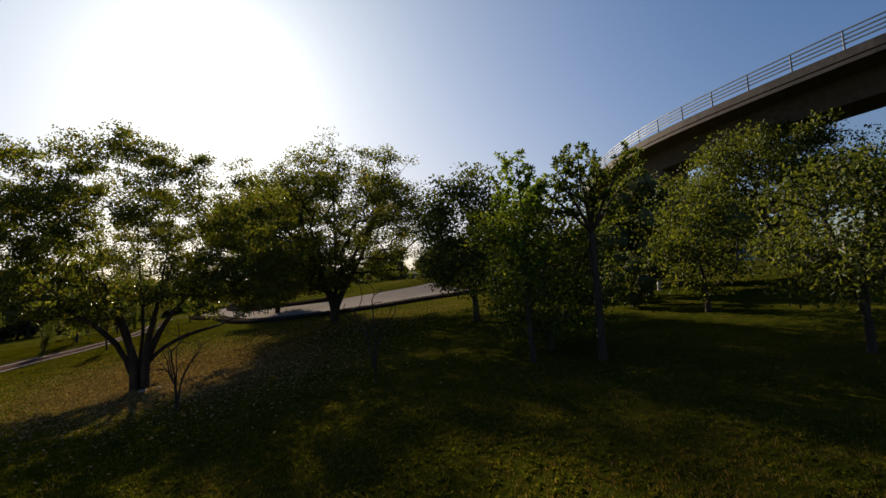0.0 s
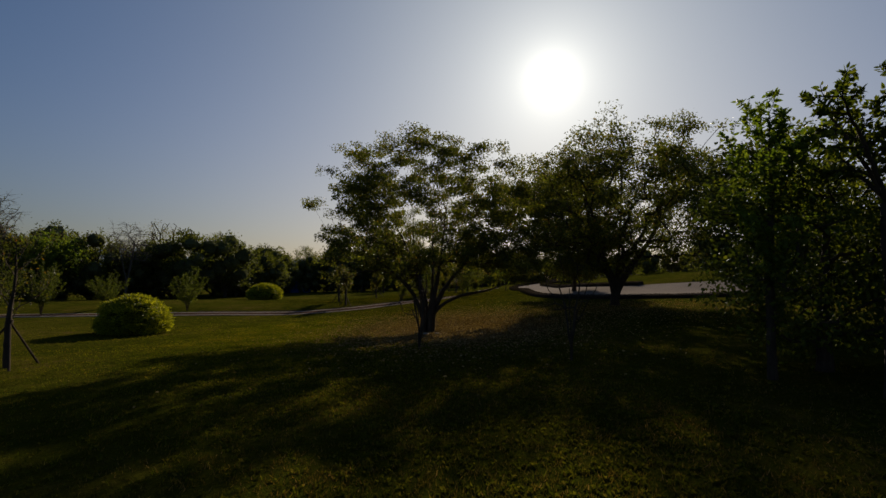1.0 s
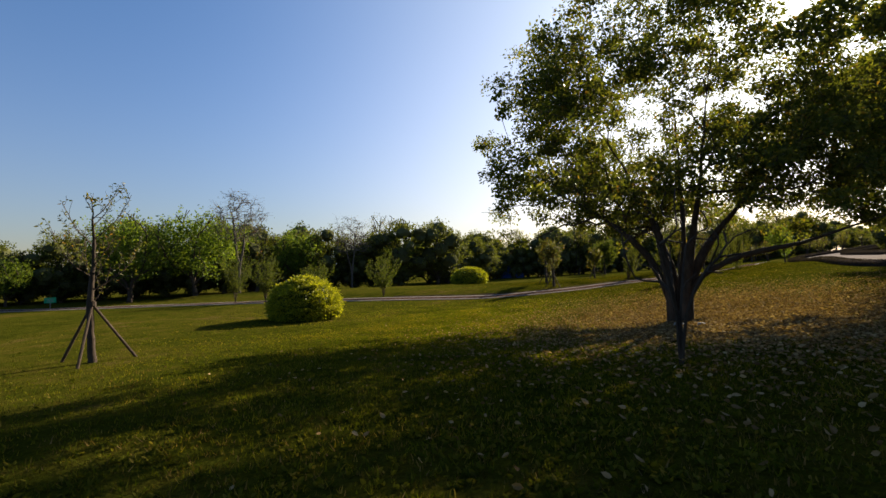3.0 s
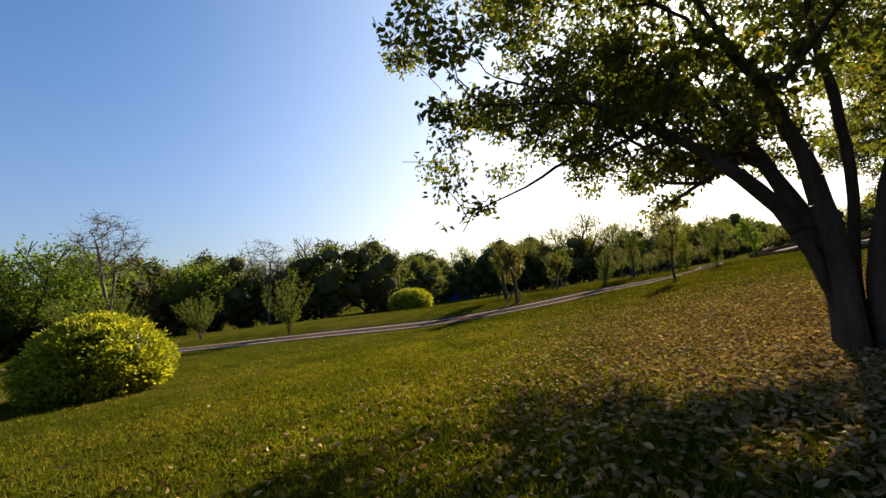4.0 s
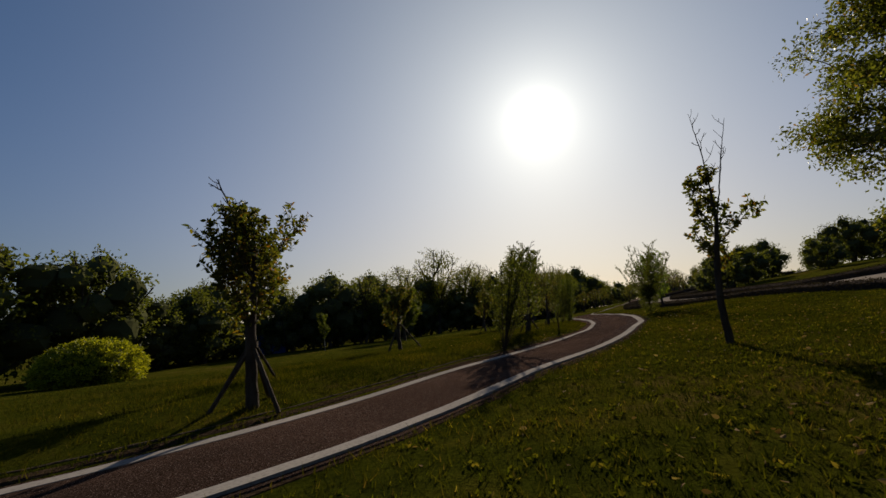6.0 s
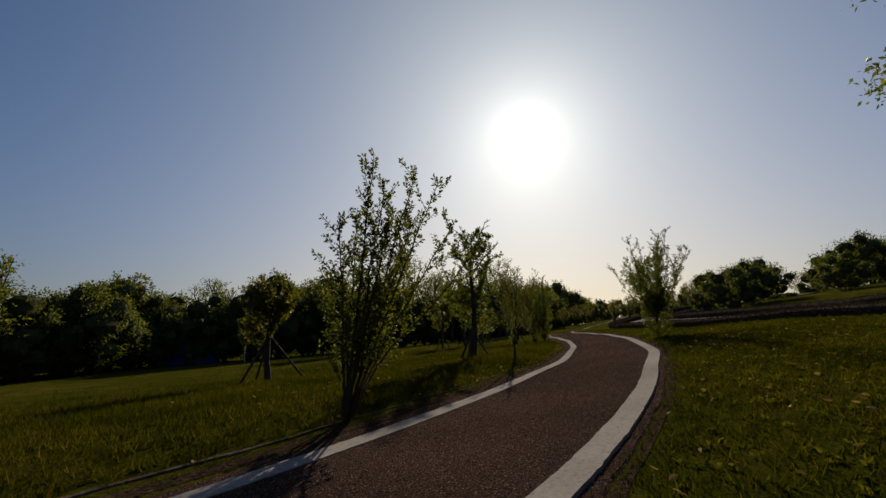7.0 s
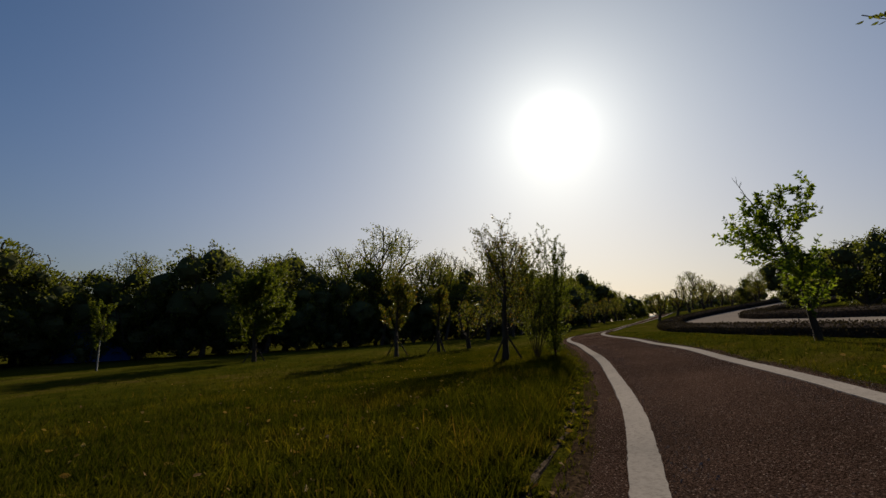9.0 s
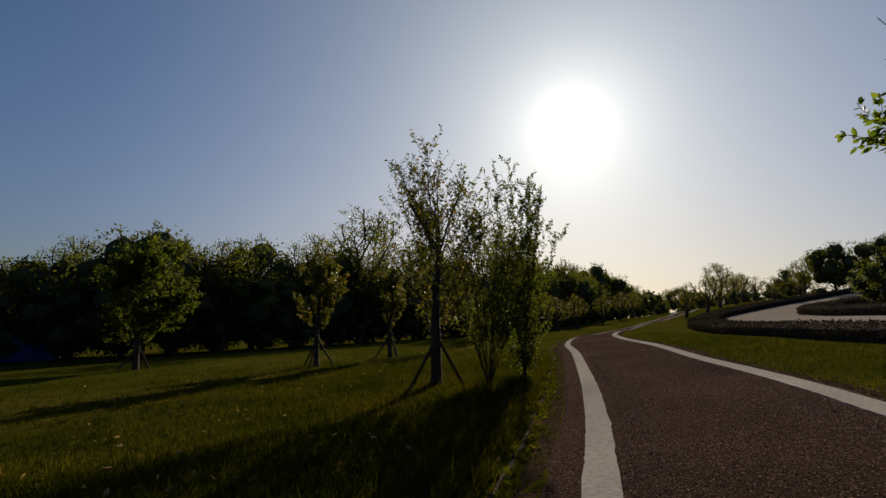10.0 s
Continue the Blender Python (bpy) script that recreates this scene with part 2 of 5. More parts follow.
GRIT = rough_material("pale_grit", [(0.3, (0.11, 0.08, 0.065)), (0.7, (0.30, 0.25, 0.22))], 14.0, 0.1, 0.002, 0.8, 3.0, 0.6)
STEEL = rough_material("rail_steel", [(0.3, (0.17, 0.18, 0.19)), (0.7, (0.28, 0.29, 0.30))], 20.0, 0.1, 0.003, 0.45, 0.5, 0.2)
STONE = rough_material("field_stone", [(0.3, (0.16, 0.15, 0.13)), (0.7, (0.32, 0.30, 0.27))], 9.0, 0.6, 0.02, 0.9, 1.0, 0.5)
SIGNGREEN = rough_material("green_enamel", [(0.3, (0.01, 0.25, 0.11)), (0.7, (0.015, 0.32, 0.15))], 8.0, 0.05, 0.002, 0.4, 1.0, 0.2)
SHEETBLUE = rough_material("blue_sheet", [(0.3, (0.02, 0.08, 0.30)), (0.7, (0.035, 0.12, 0.40))], 5.0, 0.1, 0.003, 0.5, 0.6, 0.3)
LIMEWASH = rough_material("limewash", [(0.3, (0.38, 0.36, 0.33)), (0.7, (0.58, 0.56, 0.52))], 14.0, 0.3, 0.006, 0.9, 2.0, 0.4)
# Woods seen from afar: distance haze is mixed into this blue-grey colour.
FARHILL = rough_material("haze_tinted_hill", [(0.3, (0.10, 0.14, 0.16)), (0.7, (0.16, 0.20, 0.23))], 0.05, 0.6, 3.0, 1.0, 0.01, 0.3)


# ---------------------------------------------------------------- tools
def smooth(a, b, x):
    t = min(1.0, max(0.0, (x - a) / (b - a)))
    return t * t * (3 - 2 * t)


CENTRE = [(-75, 19), (-60, 26), (-46, 31.5), (-34, 35.5), (-24, 38.8), (-16, 41.5), (-11.5, 43.0), (-8, 44.1), (-5.3, 45.0), (-3.2, 46.1),
          (-1.3, 47.5), (0.4, 49.5), (2.0, 52.0), (3.70, 54.45), (5.19, 57.05), (6.3, 59.4), (7.36, 61.7), (8.04, 63.7), (8.92, 66.6), (9.78, 69.5),
          (10.77, 73.8), (11.29, 76.3), (11.95, 80.2), (12.8, 86), (13.4, 91), (14.8, 97), (18, 104), (23, 112), (30, 124), (38, 140), (50, 165)]


def spline(pts, step):
    """Even points along a smooth curve through pts."""
    p = np.array(pts, float)
    q = np.vstack([2 * p[0] - p[1], p, 2 * p[-1] - p[-2]])
    out = []
    for i in range(1, len(q) - 2):
        a, b, c, d = q[i - 1:i + 3]
        for u in np.linspace(0, 1, 12, endpoint=False):
            out.append(0.5 * (2 * b + (c - a) * u + (2 * a - 5 * b + 4 * c - d) * u * u + (3 * b - a - 3 * c + d) * u ** 3))
    out = np.array(out + [p[-1]])
    s = np.r_[0, np.cumsum(np.linalg.norm(np.diff(out, axis=0), axis=1))]
    u = np.linspace(0, s[-1], max(2, int(s[-1] / step) + 1))
    return np.stack([np.interp(u, s, out[:, k]) for k in range(out.shape[1])], -1)


ROUTE = spline(CENTRE, 0.4)
LATE = ROUTE[ROUTE[:, 1] > 48]


def path_x(y):
    return float(np.interp(y, LATE[:, 1], LATE[:, 0]))


def ground_z(x, y):
    sx = x if x > -5 else max(-5 + (x + 5) * 0.45, -23)
    z = 0.119 + 0.0597 * min(sx, 45) - 0.0069 * min(max(y, -40), 110)
    z += 0.28 * math.tanh((x - path_x(y)) / 3.5) * smooth(52, 68, y) * (1 - smooth(120, 160, y))
    z -= 0.42 * math.exp(-((x - 1) ** 2 + (y - 36) ** 2) / 160)
    z += 0.065 * min(max(x - 18, 0), 24) * smooth(50, 62, y) * (1 - smooth(130, 170, y))
    if -40 < x < 45 and 38 < y < 130:
        d = ROUTE - (x, y)
        i = int((d * d).sum(1).argmin())
        gap, along = math.hypot(d[i, 0], d[i, 1]), ROUTE[min(i + 1, len(ROUTE) - 1)] - ROUTE[max(i - 1, 0)]
        left = along[0] * d[i, 1] - along[1] * d[i, 0] < 0
        z += (0.32 * smooth(0.95, 3.2, gap) * (1 - smooth(18, 32, gap)) if left else 0.14 * smooth(1.25, 2.6, gap) * (1 - smooth(5, 12, gap)) * smooth(52, 62, y)) * smooth(40, 46, y) * (1 - smooth(105, 130, y))
        if left:
            z -= 0.27 * smooth(71, 78, y) * (1 - smooth(97, 106, y)) * smooth(0.95, 2.2, gap) * (1 - smooth(6, 14, gap))
        else:
            z -= 0.22 * smooth(66, 74, y) * (1 - smooth(102, 116, y)) * smooth(1.5, 4.2, gap) * (1 - smooth(24, 32, gap))
    z -= 0.26 * math.exp(-((x - 7.5) ** 2 + (y - 31.5) ** 2) / 30)
    z += 0.035 * noise.noise((x * 0.23, y * 0.23, 0.0))
    return z


def mesh_of(name, verts, faces, material=None, smooth_shade=False):
    me = bpy.data.meshes.new(name)
    verts = np.asarray(verts, np.float32).reshape(-1, 3)
    if isinstance(faces, np.ndarray):
        k = faces.shape[1]
        me.vertices.add(len(verts))
        me.vertices.foreach_set("co", verts.ravel())
        me.loops.add(faces.size)
        me.loops.foreach_set("vertex_index", faces.ravel().astype(np.int32))
        me.polygons.add(len(faces))
        me.polygons.foreach_set("loop_start", np.arange(0, faces.size, k, dtype=np.int32))
        me.update(calc_edges=True)
    else:
        me.from_pydata(verts.tolist(), [], faces)
        me.update()
    me.polygons.foreach_set("use_smooth", np.full(len(me.polygons), smooth_shade))
    if material:
        me.materials.append(material)
    return me


def thing(name, label, category, x, y, z=None, group="", turn=0.0, kind=""):
    ob = new(name)
    ob.empty_display_size = 0.2
    ob.matrix_basis = pose(x, y, ground_z(x, y) if z is None else z, 0, 0, turn)
    return tagged(ob, label, category, group, kind)


def part(name, mesh, parent, label=""):
    ob = new(name, mesh)
    ob.parent = parent
    return tagged(ob, label)


def whole(name, mesh, label, category, kind="", group=""):
    return tagged(new(name, mesh), label, category, group, kind)


def bm_mesh(name, bm, material, smooth_shade=False, up=False):
    me = bpy.data.meshes.new(name)
    if up:
        for f in bm.faces:
            f.normal_update()
            if f.normal.z < 0:
                f.normal_flip()
    bm.normal_update()
    bm.to_mesh(me)
    bm.free()
    me.materials.append(material)
    if smooth_shade:
        me.polygons.foreach_set("use_smooth", np.ones(len(me.polygons), bool))
    return me


def unit(v):
    return v / np.maximum(np.linalg.norm(v, axis=-1, keepdims=True), 1e-9)


def tubes(a, b, ra, rb, sides):
    """Frustums from a to b, as one vertex array and one face array."""
    if len(a) == 0:
        return np.zeros((0, 3)), np.zeros((0, 4), int)
    d = unit(b - a)
    h = np.where(np.abs(d[:, 2:3]) < 0.9, np.array([[0, 0, 1.0]]), np.array([[1.0, 0, 0]]))
    u = unit(np.cross(d, h))
    v = np.cross(d, u)
    ang = np.arange(sides) * 2 * math.pi / sides
    ring = u[:, None] * np.cos(ang)[None, :, None] + v[:, None] * np.sin(ang)[None, :, None]
    verts = np.concatenate([a[:, None] + ring * ra[:, None, None], b[:, None] + ring * rb[:, None, None]], 1)
    i = np.arange(sides)
    j = (i + 1) % sides
    f = np.stack([i, j, j + sides, i + sides], -1)
    faces = (np.arange(len(a)) * 2 * sides)[:, None, None] + f[None]
    return verts.reshape(-1, 3), faces.reshape(-1, 4)


class Skeleton:
    """A branching frame: points join the nearest limb, limbs thicken towards the root."""

    def __init__(self, rng):
        self.rng, self.pos, self.up, self.far = rng, [], [], []

    def add(self, p, parent):
        self.pos.append(np.asarray(p, float))
        self.up.append(parent)
        self.far.append(0.0 if parent < 0 else self.far[parent] + np.linalg.norm(self.pos[-1] - self.pos[parent]))
        return len(self.pos) - 1

    def line(self, pts, parent=-1, wobble=0.0):
        q = spline(pts, 0.35) if len(pts) > 2 else np.linspace(pts[0], pts[1], max(2, int(np.linalg.norm(np.subtract(pts[1], pts[0])) / 0.35) + 1))
        for k, p in enumerate(q):
            if k == 0 and parent >= 0:
                continue
            parent = self.add(p + self.rng.normal(0, wobble, 3) * (k > 0), parent)
        return parent

    def reach(self, targets, bias=0.3, curve=0.35, start=0.0, step=0.5):
        order = np.argsort([np.linalg.norm(t - self.pos[0]) for t in targets])
        tips = []
        for t in (targets[i] for i in order):
            P = np.array(self.pos)
            gap = np.linalg.norm(P - t, axis=1)
            cost = gap + bias * np.array(self.far) + 2.0 * np.maximum(P[:, 2] - t[2], 0) + 50.0 * (P[:, 2] < start)
            n = int(cost.argmin())
            a, length = P[n], gap[n]
            along = a - P[self.up[n]] if self.up[n] >= 0 else np.array([0, 0, 1.0])
            along = along / max(np.linalg.norm(along), 1e-6)
            ctrl = a + along * length * curve + np.array([0, 0, length * 0.12])
            m = max(2, int(length / step) + 1)
            for u in np.linspace(0, 1, m + 1)[1:]:
                p = (1 - u) ** 2 * a + 2 * u * (1 - u) * ctrl + u * u * t
                n = self.add(p + self.rng.normal(0, 0.03 * min(length, 1.5), 3) * (u < 1), n)
            tips.append(n)
        return tips

    def mesh(self, name, base_radius, material, tip=0.008, power=0.5, flare=1.0, fine=None, root=None, fade=0.0):
        """The wood as one mesh; root: only what grows from that foot; fade: how fast limbs thin out with their length."""
        up, P = np.array(self.up), np.array(self.pos)
        n = len(P)
        load = np.zeros(n)
        kids = np.zeros(n, int)
        for i in range(n):
            if up[i] >= 0:
                kids[up[i]] += 1
        load[kids == 0] = 1
        for i in range(n - 1, 0, -1):
            if up[i] >= 0:
                load[up[i]] += load[i]
        r = np.maximum(base_radius * (load / load.max()) ** power, tip)
        if fade:
            r = np.minimum(r, np.maximum(base_radius * 2.2 * np.exp(-np.array(self.far) / fade), tip))
        r *= 1 + (flare - 1) * np.exp(-np.array(self.far) / 0.45)
        of = np.arange(n)
        for i in range(n):
            if up[i] >= 0:
                of[i] = of[up[i]]
        e = np.nonzero((up >= 0) & ((of == root) if root is not None else True))[0]
        parts_v, parts_f, off = [], [], 0
        for lo, hi, sides in ((0.05, 9, 9), (0.018, 0.05, 6), (0, 0.018, 3)):
            s = e[(r[e] >= lo) & (r[e] < hi)]
            ra = np.minimum(r[up[s]], r[s] * 1.35)
            v, f = tubes(P[up[s]], P[s], ra, r[s], sides)
            parts_v.append(v)
            parts_f.append(f + off)
            off += len(v)
        if fine is not None and len(fine[0]):
            v, f = tubes(fine[0], fine[1], np.full(len(fine[0]), tip * 0.8), np.full(len(fine[0]), tip * 0.3), 3)
            parts_v.append(v)
            parts_f.append(f + off)
        return mesh_of(name, np.vstack(parts_v), np.vstack(parts_f), material, True)


def leaf_mesh(name, rng, at, outward, length, width, material, droop=0.35, spread=1.0, full=False):
    """One folded blade at each point: four corners, or an oval of two halves with a drawn-out tip."""
    n = len(at)
    d = unit(outward + rng.normal(0, spread, (n, 3)) + np.array([0, 0, -droop]))
    s = unit(np.cross(d, rng.normal(0, 1, (n, 3))))
    up = np.cross(s, d)
    L = (length * rng.uniform(0.65, 1.25, n))[:, None]
    W = (width * rng.uniform(0.7, 1.2, n))[:, None]
    if full:
        curl = up * L * rng.uniform(-0.25, 0.1, n)[:, None]
        rim = [at + d * L * f + s * W * g + up * W * 0.14 + curl * f * f for f, g in ((0.22, 0.42), (0.58, 0.46), (0.58, -0.46), (0.22, -0.42))]
        v = np.stack([at, rim[0], rim[1], at + d * L + curl, rim[2], rim[3]], 1)
        quads = np.array([[0, 1, 2, 3], [3, 4, 5, 0]])
        return mesh_of(name, v.reshape(-1, 3), ((np.arange(n) * 6)[:, None, None] + quads[None]).reshape(-1, 4), material)
    v = np.stack([at, at + d * L * 0.45 + s * W * 0.5 + up * W * 0.12, at + d * L, at + d * L * 0.45 - s * W * 0.5 + up * W * 0.12], 1)
    return mesh_of(name, v.reshape(-1, 3), np.arange(4 * n).reshape(n, 4), material)


def clumps(rng, count, centre, radii, shell=0.55, flat_bottom=-0.35, lumps=7, keep=None):
    """Points in an uneven crown: an ellipsoid whose outline bulges and recedes."""
    dirs = unit(rng.normal(0, 1, (lumps, 3)))
    amp = rng.uniform(-0.28, 0.2, lumps)
    out = []
    while len(out) < count:
        d = unit(rng.normal(0, 1, 3))
        rr = 1 + (amp * np.maximum(dirs @ d, 0) ** 5).sum()
        u = rng.uniform(shell ** 3, 1) ** (1 / 3)
        p = d * u * rr
        if p[2] < flat_bottom + 0.1 * rng.normal():
            continue
        q = np.asarray(centre) + p * np.asarray(radii)
        if keep is None or keep(q):
            out.append(q)
    return np.array(out)


def foliage(rng, clusters, per, size, centre, flat=0.6):
    """Leaf points round each cluster, the way out from the crown's middle, and twigs."""
    n = len(clusters)
    counts = rng.poisson(per, n)
    idx = np.repeat(np.arange(n), counts)
    at = clusters[idx] + np.clip(rng.normal(0, 1, (len(idx), 3)), -1.5, 1.5) * size * np.array([1, 1, flat]) * rng.uniform(0.7, 1.25, n)[idx][:, None]
    out = unit(at - np.asarray(centre)) * 0.5
    k = 5
    a = np.repeat(clusters, k, 0)
    b = a + rng.normal(0, 1, a.shape) * size * np.array([0.9, 0.9, 0.5])
    return at, out, (a, b)


# ---------------------------------------------------------------- ground and path
def axis(lo, hi, step, reach):
    far = [hi + (reach - hi) * (k / 14) ** 2.2 for k in range(1, 15)]
    near = [lo - (reach + lo) * (k / 14) ** 2.2 for k in range(14, 0, -1)]
    return near + list(np.arange(lo, hi + 0.01, step)) + far


GX, GY = axis(-60, 60, 1.0, 2600), axis(-20, 170, 1.0, 2600)
gv = [(x, y, ground_z(x, y)) for y in GY for x in GX]
w = len(GX)
gf = np.array([(j * w + i, j * w + i + 1, (j + 1) * w + i + 1, (j + 1) * w + i) for j in range(len(GY) - 1) for i in range(w - 1)])
whole("ground", mesh_of("ground", gv, gf, LAWN, True), "mown park lawn, green with straw-coloured worn patches", "lawn", "structure")


def frame_of(curve):
    t = unit(np.gradient(curve, axis=0))
    return np.stack([t[:, 1], -t[:, 0]], -1)      # to the right of the way


def ribbon(name, curve, offsets, lifts, material):
    """A strip along a curve: offsets to the right, and how far each edge lies above the ground."""
    nrm = frame_of(curve)
    v, k = [], len(offsets)
    for i, (p, m) in enumerate(zip(curve, nrm)):
        for o, h in zip(offsets, lifts):
            ov = o(i) if callable(o) else o
            q = p + m * ov
            v.append((q[0], q[1], ground_z(q[0], q[1]) + h))
    f = np.array([(i * k + j, i * k + j + 1, (i + 1) * k + j + 1, (i + 1) * k + j) for i in range(len(curve) - 1) for j in range(k - 1)])[:, ::-1]
    return mesh_of(name, v, np.ascontiguousarray(f), material, False)


HALF, LINE = 1.07, 0.12
whole("path", ribbon("path", ROUTE, [-HALF - 0.02, -HALF, -0.4, 0.4, HALF, HALF + 0.02], [-0.05, 0.035, 0.045, 0.045, 0.035, -0.05], ASPHALT),
      "winding maroon-brown asphalt jogging path, gritty and worn", "path", "structure")
for side, word in ((-1, "far"), (1, "near")):
    a, b = side * HALF - LINE, side * HALF + LINE
    fine = spline(CENTRE, 0.09)
    chip = [[0.012 * noise.noise((i * 0.9, side * 5.0, k)) + 0.010 * noise.noise((i * 0.17, side * 5.0, k)) for i in range(len(fine))] for k in (0.0, 8.0)]
    offs = [lambda i, a=a, c=chip[0]: a + c[i], lambda i, a=a, c=chip[0]: a + c[i] + 0.006, lambda i, b=b, c=chip[1]: b + c[i] - 0.006, lambda i, b=b, c=chip[1]: b + c[i]]
    whole("path_edging", ribbon("path_edging", fine, offs, [-0.04, 0.047, 0.047, -0.04], EDGING),
          "white-painted concrete edging band along the asphalt path", "kerb", "structure")

# paved square with low hedges
FRONT = [(40, 46.5), (31, 47.5), (24, 48.8), (19.5, 52), (17.2, 57), (16.8, 63), (17.2, 71), (17.2, 80), (18, 89), (19.5, 95)]
FARSIDE = [(19.5, 95), (24, 102), (33, 110), (47, 118), (66, 124)]
square = spline(FRONT, 1.0).tolist() + spline(FARSIDE, 1.5).tolist() + [[70, 122], [70, 46]]
bm = bmesh.new()
ring_pts = np.array(square)
inner = np.array([44.0, 80.0])
rows = []
for u in np.linspace(1, 0.02, 16):
    rows.append([bm.verts.new((*(inner + (p - inner) * u), ground_z(*(inner + (p - inner) * u)) + 0.06)) for p in ring_pts])
for a, b in zip(rows, rows[1:]):
    for i in range(len(a)):
        bm.faces.new((a[i], a[(i + 1) % len(a)], b[(i + 1) % len(a)], b[i]))
whole("pavement", bm_mesh("pavement", bm, PAVING, False, True), "pale sunlit paving of a park square", "pavement", "structure")


def hedge(curve, wide, high, seed, label):
    """A clipped low hedge along a curve: woody core and leaf shell."""
    rng = np.random.default_rng(seed)
    pts = spline(curve, 0.5)
    ob = thing("hedge", label, "hedge", pts[0][0], pts[0][1], group="low hedges round the square")
    base = np.array(ob.matrix_basis.translation)
    nrm = frame_of(pts)
    prof = [(-wide * 0.5, 0), (-wide * 0.5, high * 0.75), (-wide * 0.3, high * 0.95), (wide * 0.3, high * 0.95), (wide * 0.5, high * 0.75), (wide * 0.5, 0)]
    v = []
    for p, m in zip(pts, nrm):
        for o, h in prof:
            q = p + m * o * 0.9
            v.append(np.array([q[0], q[1], ground_z(*q) + h * 0.97 - 0.03]) - base)
    k = len(prof)
    f = [(i * k + j, i * k + j + 1, (i + 1) * k + j + 1, (i + 1) * k + j) for i in range(len(pts) - 1) for j in range(k - 1)]
    f += [tuple(range(k)), tuple((len(pts) - 1) * k + j for j in range(k))[::-1]]
    part("core", mesh_of("hedge_core", v, f, LOWHEDGE), ob)
    n = int(len(pts) * 230)
    i = rng.integers(0, len(pts) - 1, n)
    s = rng.uniform(0, 1, n)
    along = (pts[i + 1] - pts[i]) * rng.uniform(0, 1, (n, 1))
    o = np.interp(s, [0, 0.3, 0.4, 0.6, 0.7, 1], [q[0] for q in prof])
    h = np.interp(s, [0, 0.3, 0.4, 0.6, 0.7, 1], [q[1] for q in prof])
    at = np.stack([pts[i, 0] + along[:, 0] + nrm[i, 0] * o + rng.normal(0, 0.03, n), pts[i, 1] + along[:, 1] + nrm[i, 1] * o + rng.normal(0, 0.03, n), h + rng.normal(-0.01, 0.02, n)], -1)
    at[:, 2] += [ground_z(x, y) for x, y in at[:, :2]]
    part("foliage", leaf_mesh("hedge_leaves", rng, at - base, np.stack([0 * o, 0 * o, 0 * o + 0.1], -1), 0.07, 0.05, LOWHEDGE, 0.0, 0.8), ob)
    return ob


hedge(FRONT, 1.2, 0.38, 11, "low clipped purple-brown hedge along the lawn")
hedge(FARSIDE, 1.1, 0.5, 12, "low clipped dark hedge on the square's far side")
ISLAND = [(44, 104.5), (36, 102), (29, 98.8), (25.6, 96.2), (24.1, 93), (23.4, 88), (23.2, 80), (23.4, 72), (25, 65), (29, 60)]
hedge(ISLAND, 1.2, 0.5, 13, "low clipped purple-brown hedge round a planted island")
rim = spline(ISLAND + [(46, 60), (60, 80), (56, 100), (44, 104.5)], 1.0)
mid = np.array([38.0, 82.0])
bm = bmesh.new()
rows = [[bm.verts.new((*(mid + (p - mid) * u), ground_z(*(mid + (p - mid) * u)) + 0.07 + 0.25 * smooth(0, 0.5, 1 - u))) for p in rim[:-1]] for u in (1, 0.95, 0.88, 0.78, 0.64, 0.45, 0.25, 0.05)]
for a, b in zip(rows, rows[1:]):
    for i in range(len(a)):
        bm.faces.new((a[i], a[(i + 1) % len(a)], b[(i + 1) % len(a)], b[i]))
whole("island_lawn", bm_mesh("island_lawn", bm, LAWN, True, True), "grassy mound planted with trees inside the square", "lawn", "structure")


# ---------------------------------------------------------------- trees
EYES = np.array([row[1] for row in PATH])


def clear_of_camera(gap=1.6):
    legs = np.vstack([np.linspace(EYES[i], EYES[i + 1], 12) for i in range(len(EYES) - 1)])
    return lambda q: np.linalg.norm(legs - q, axis=1).min() > gap


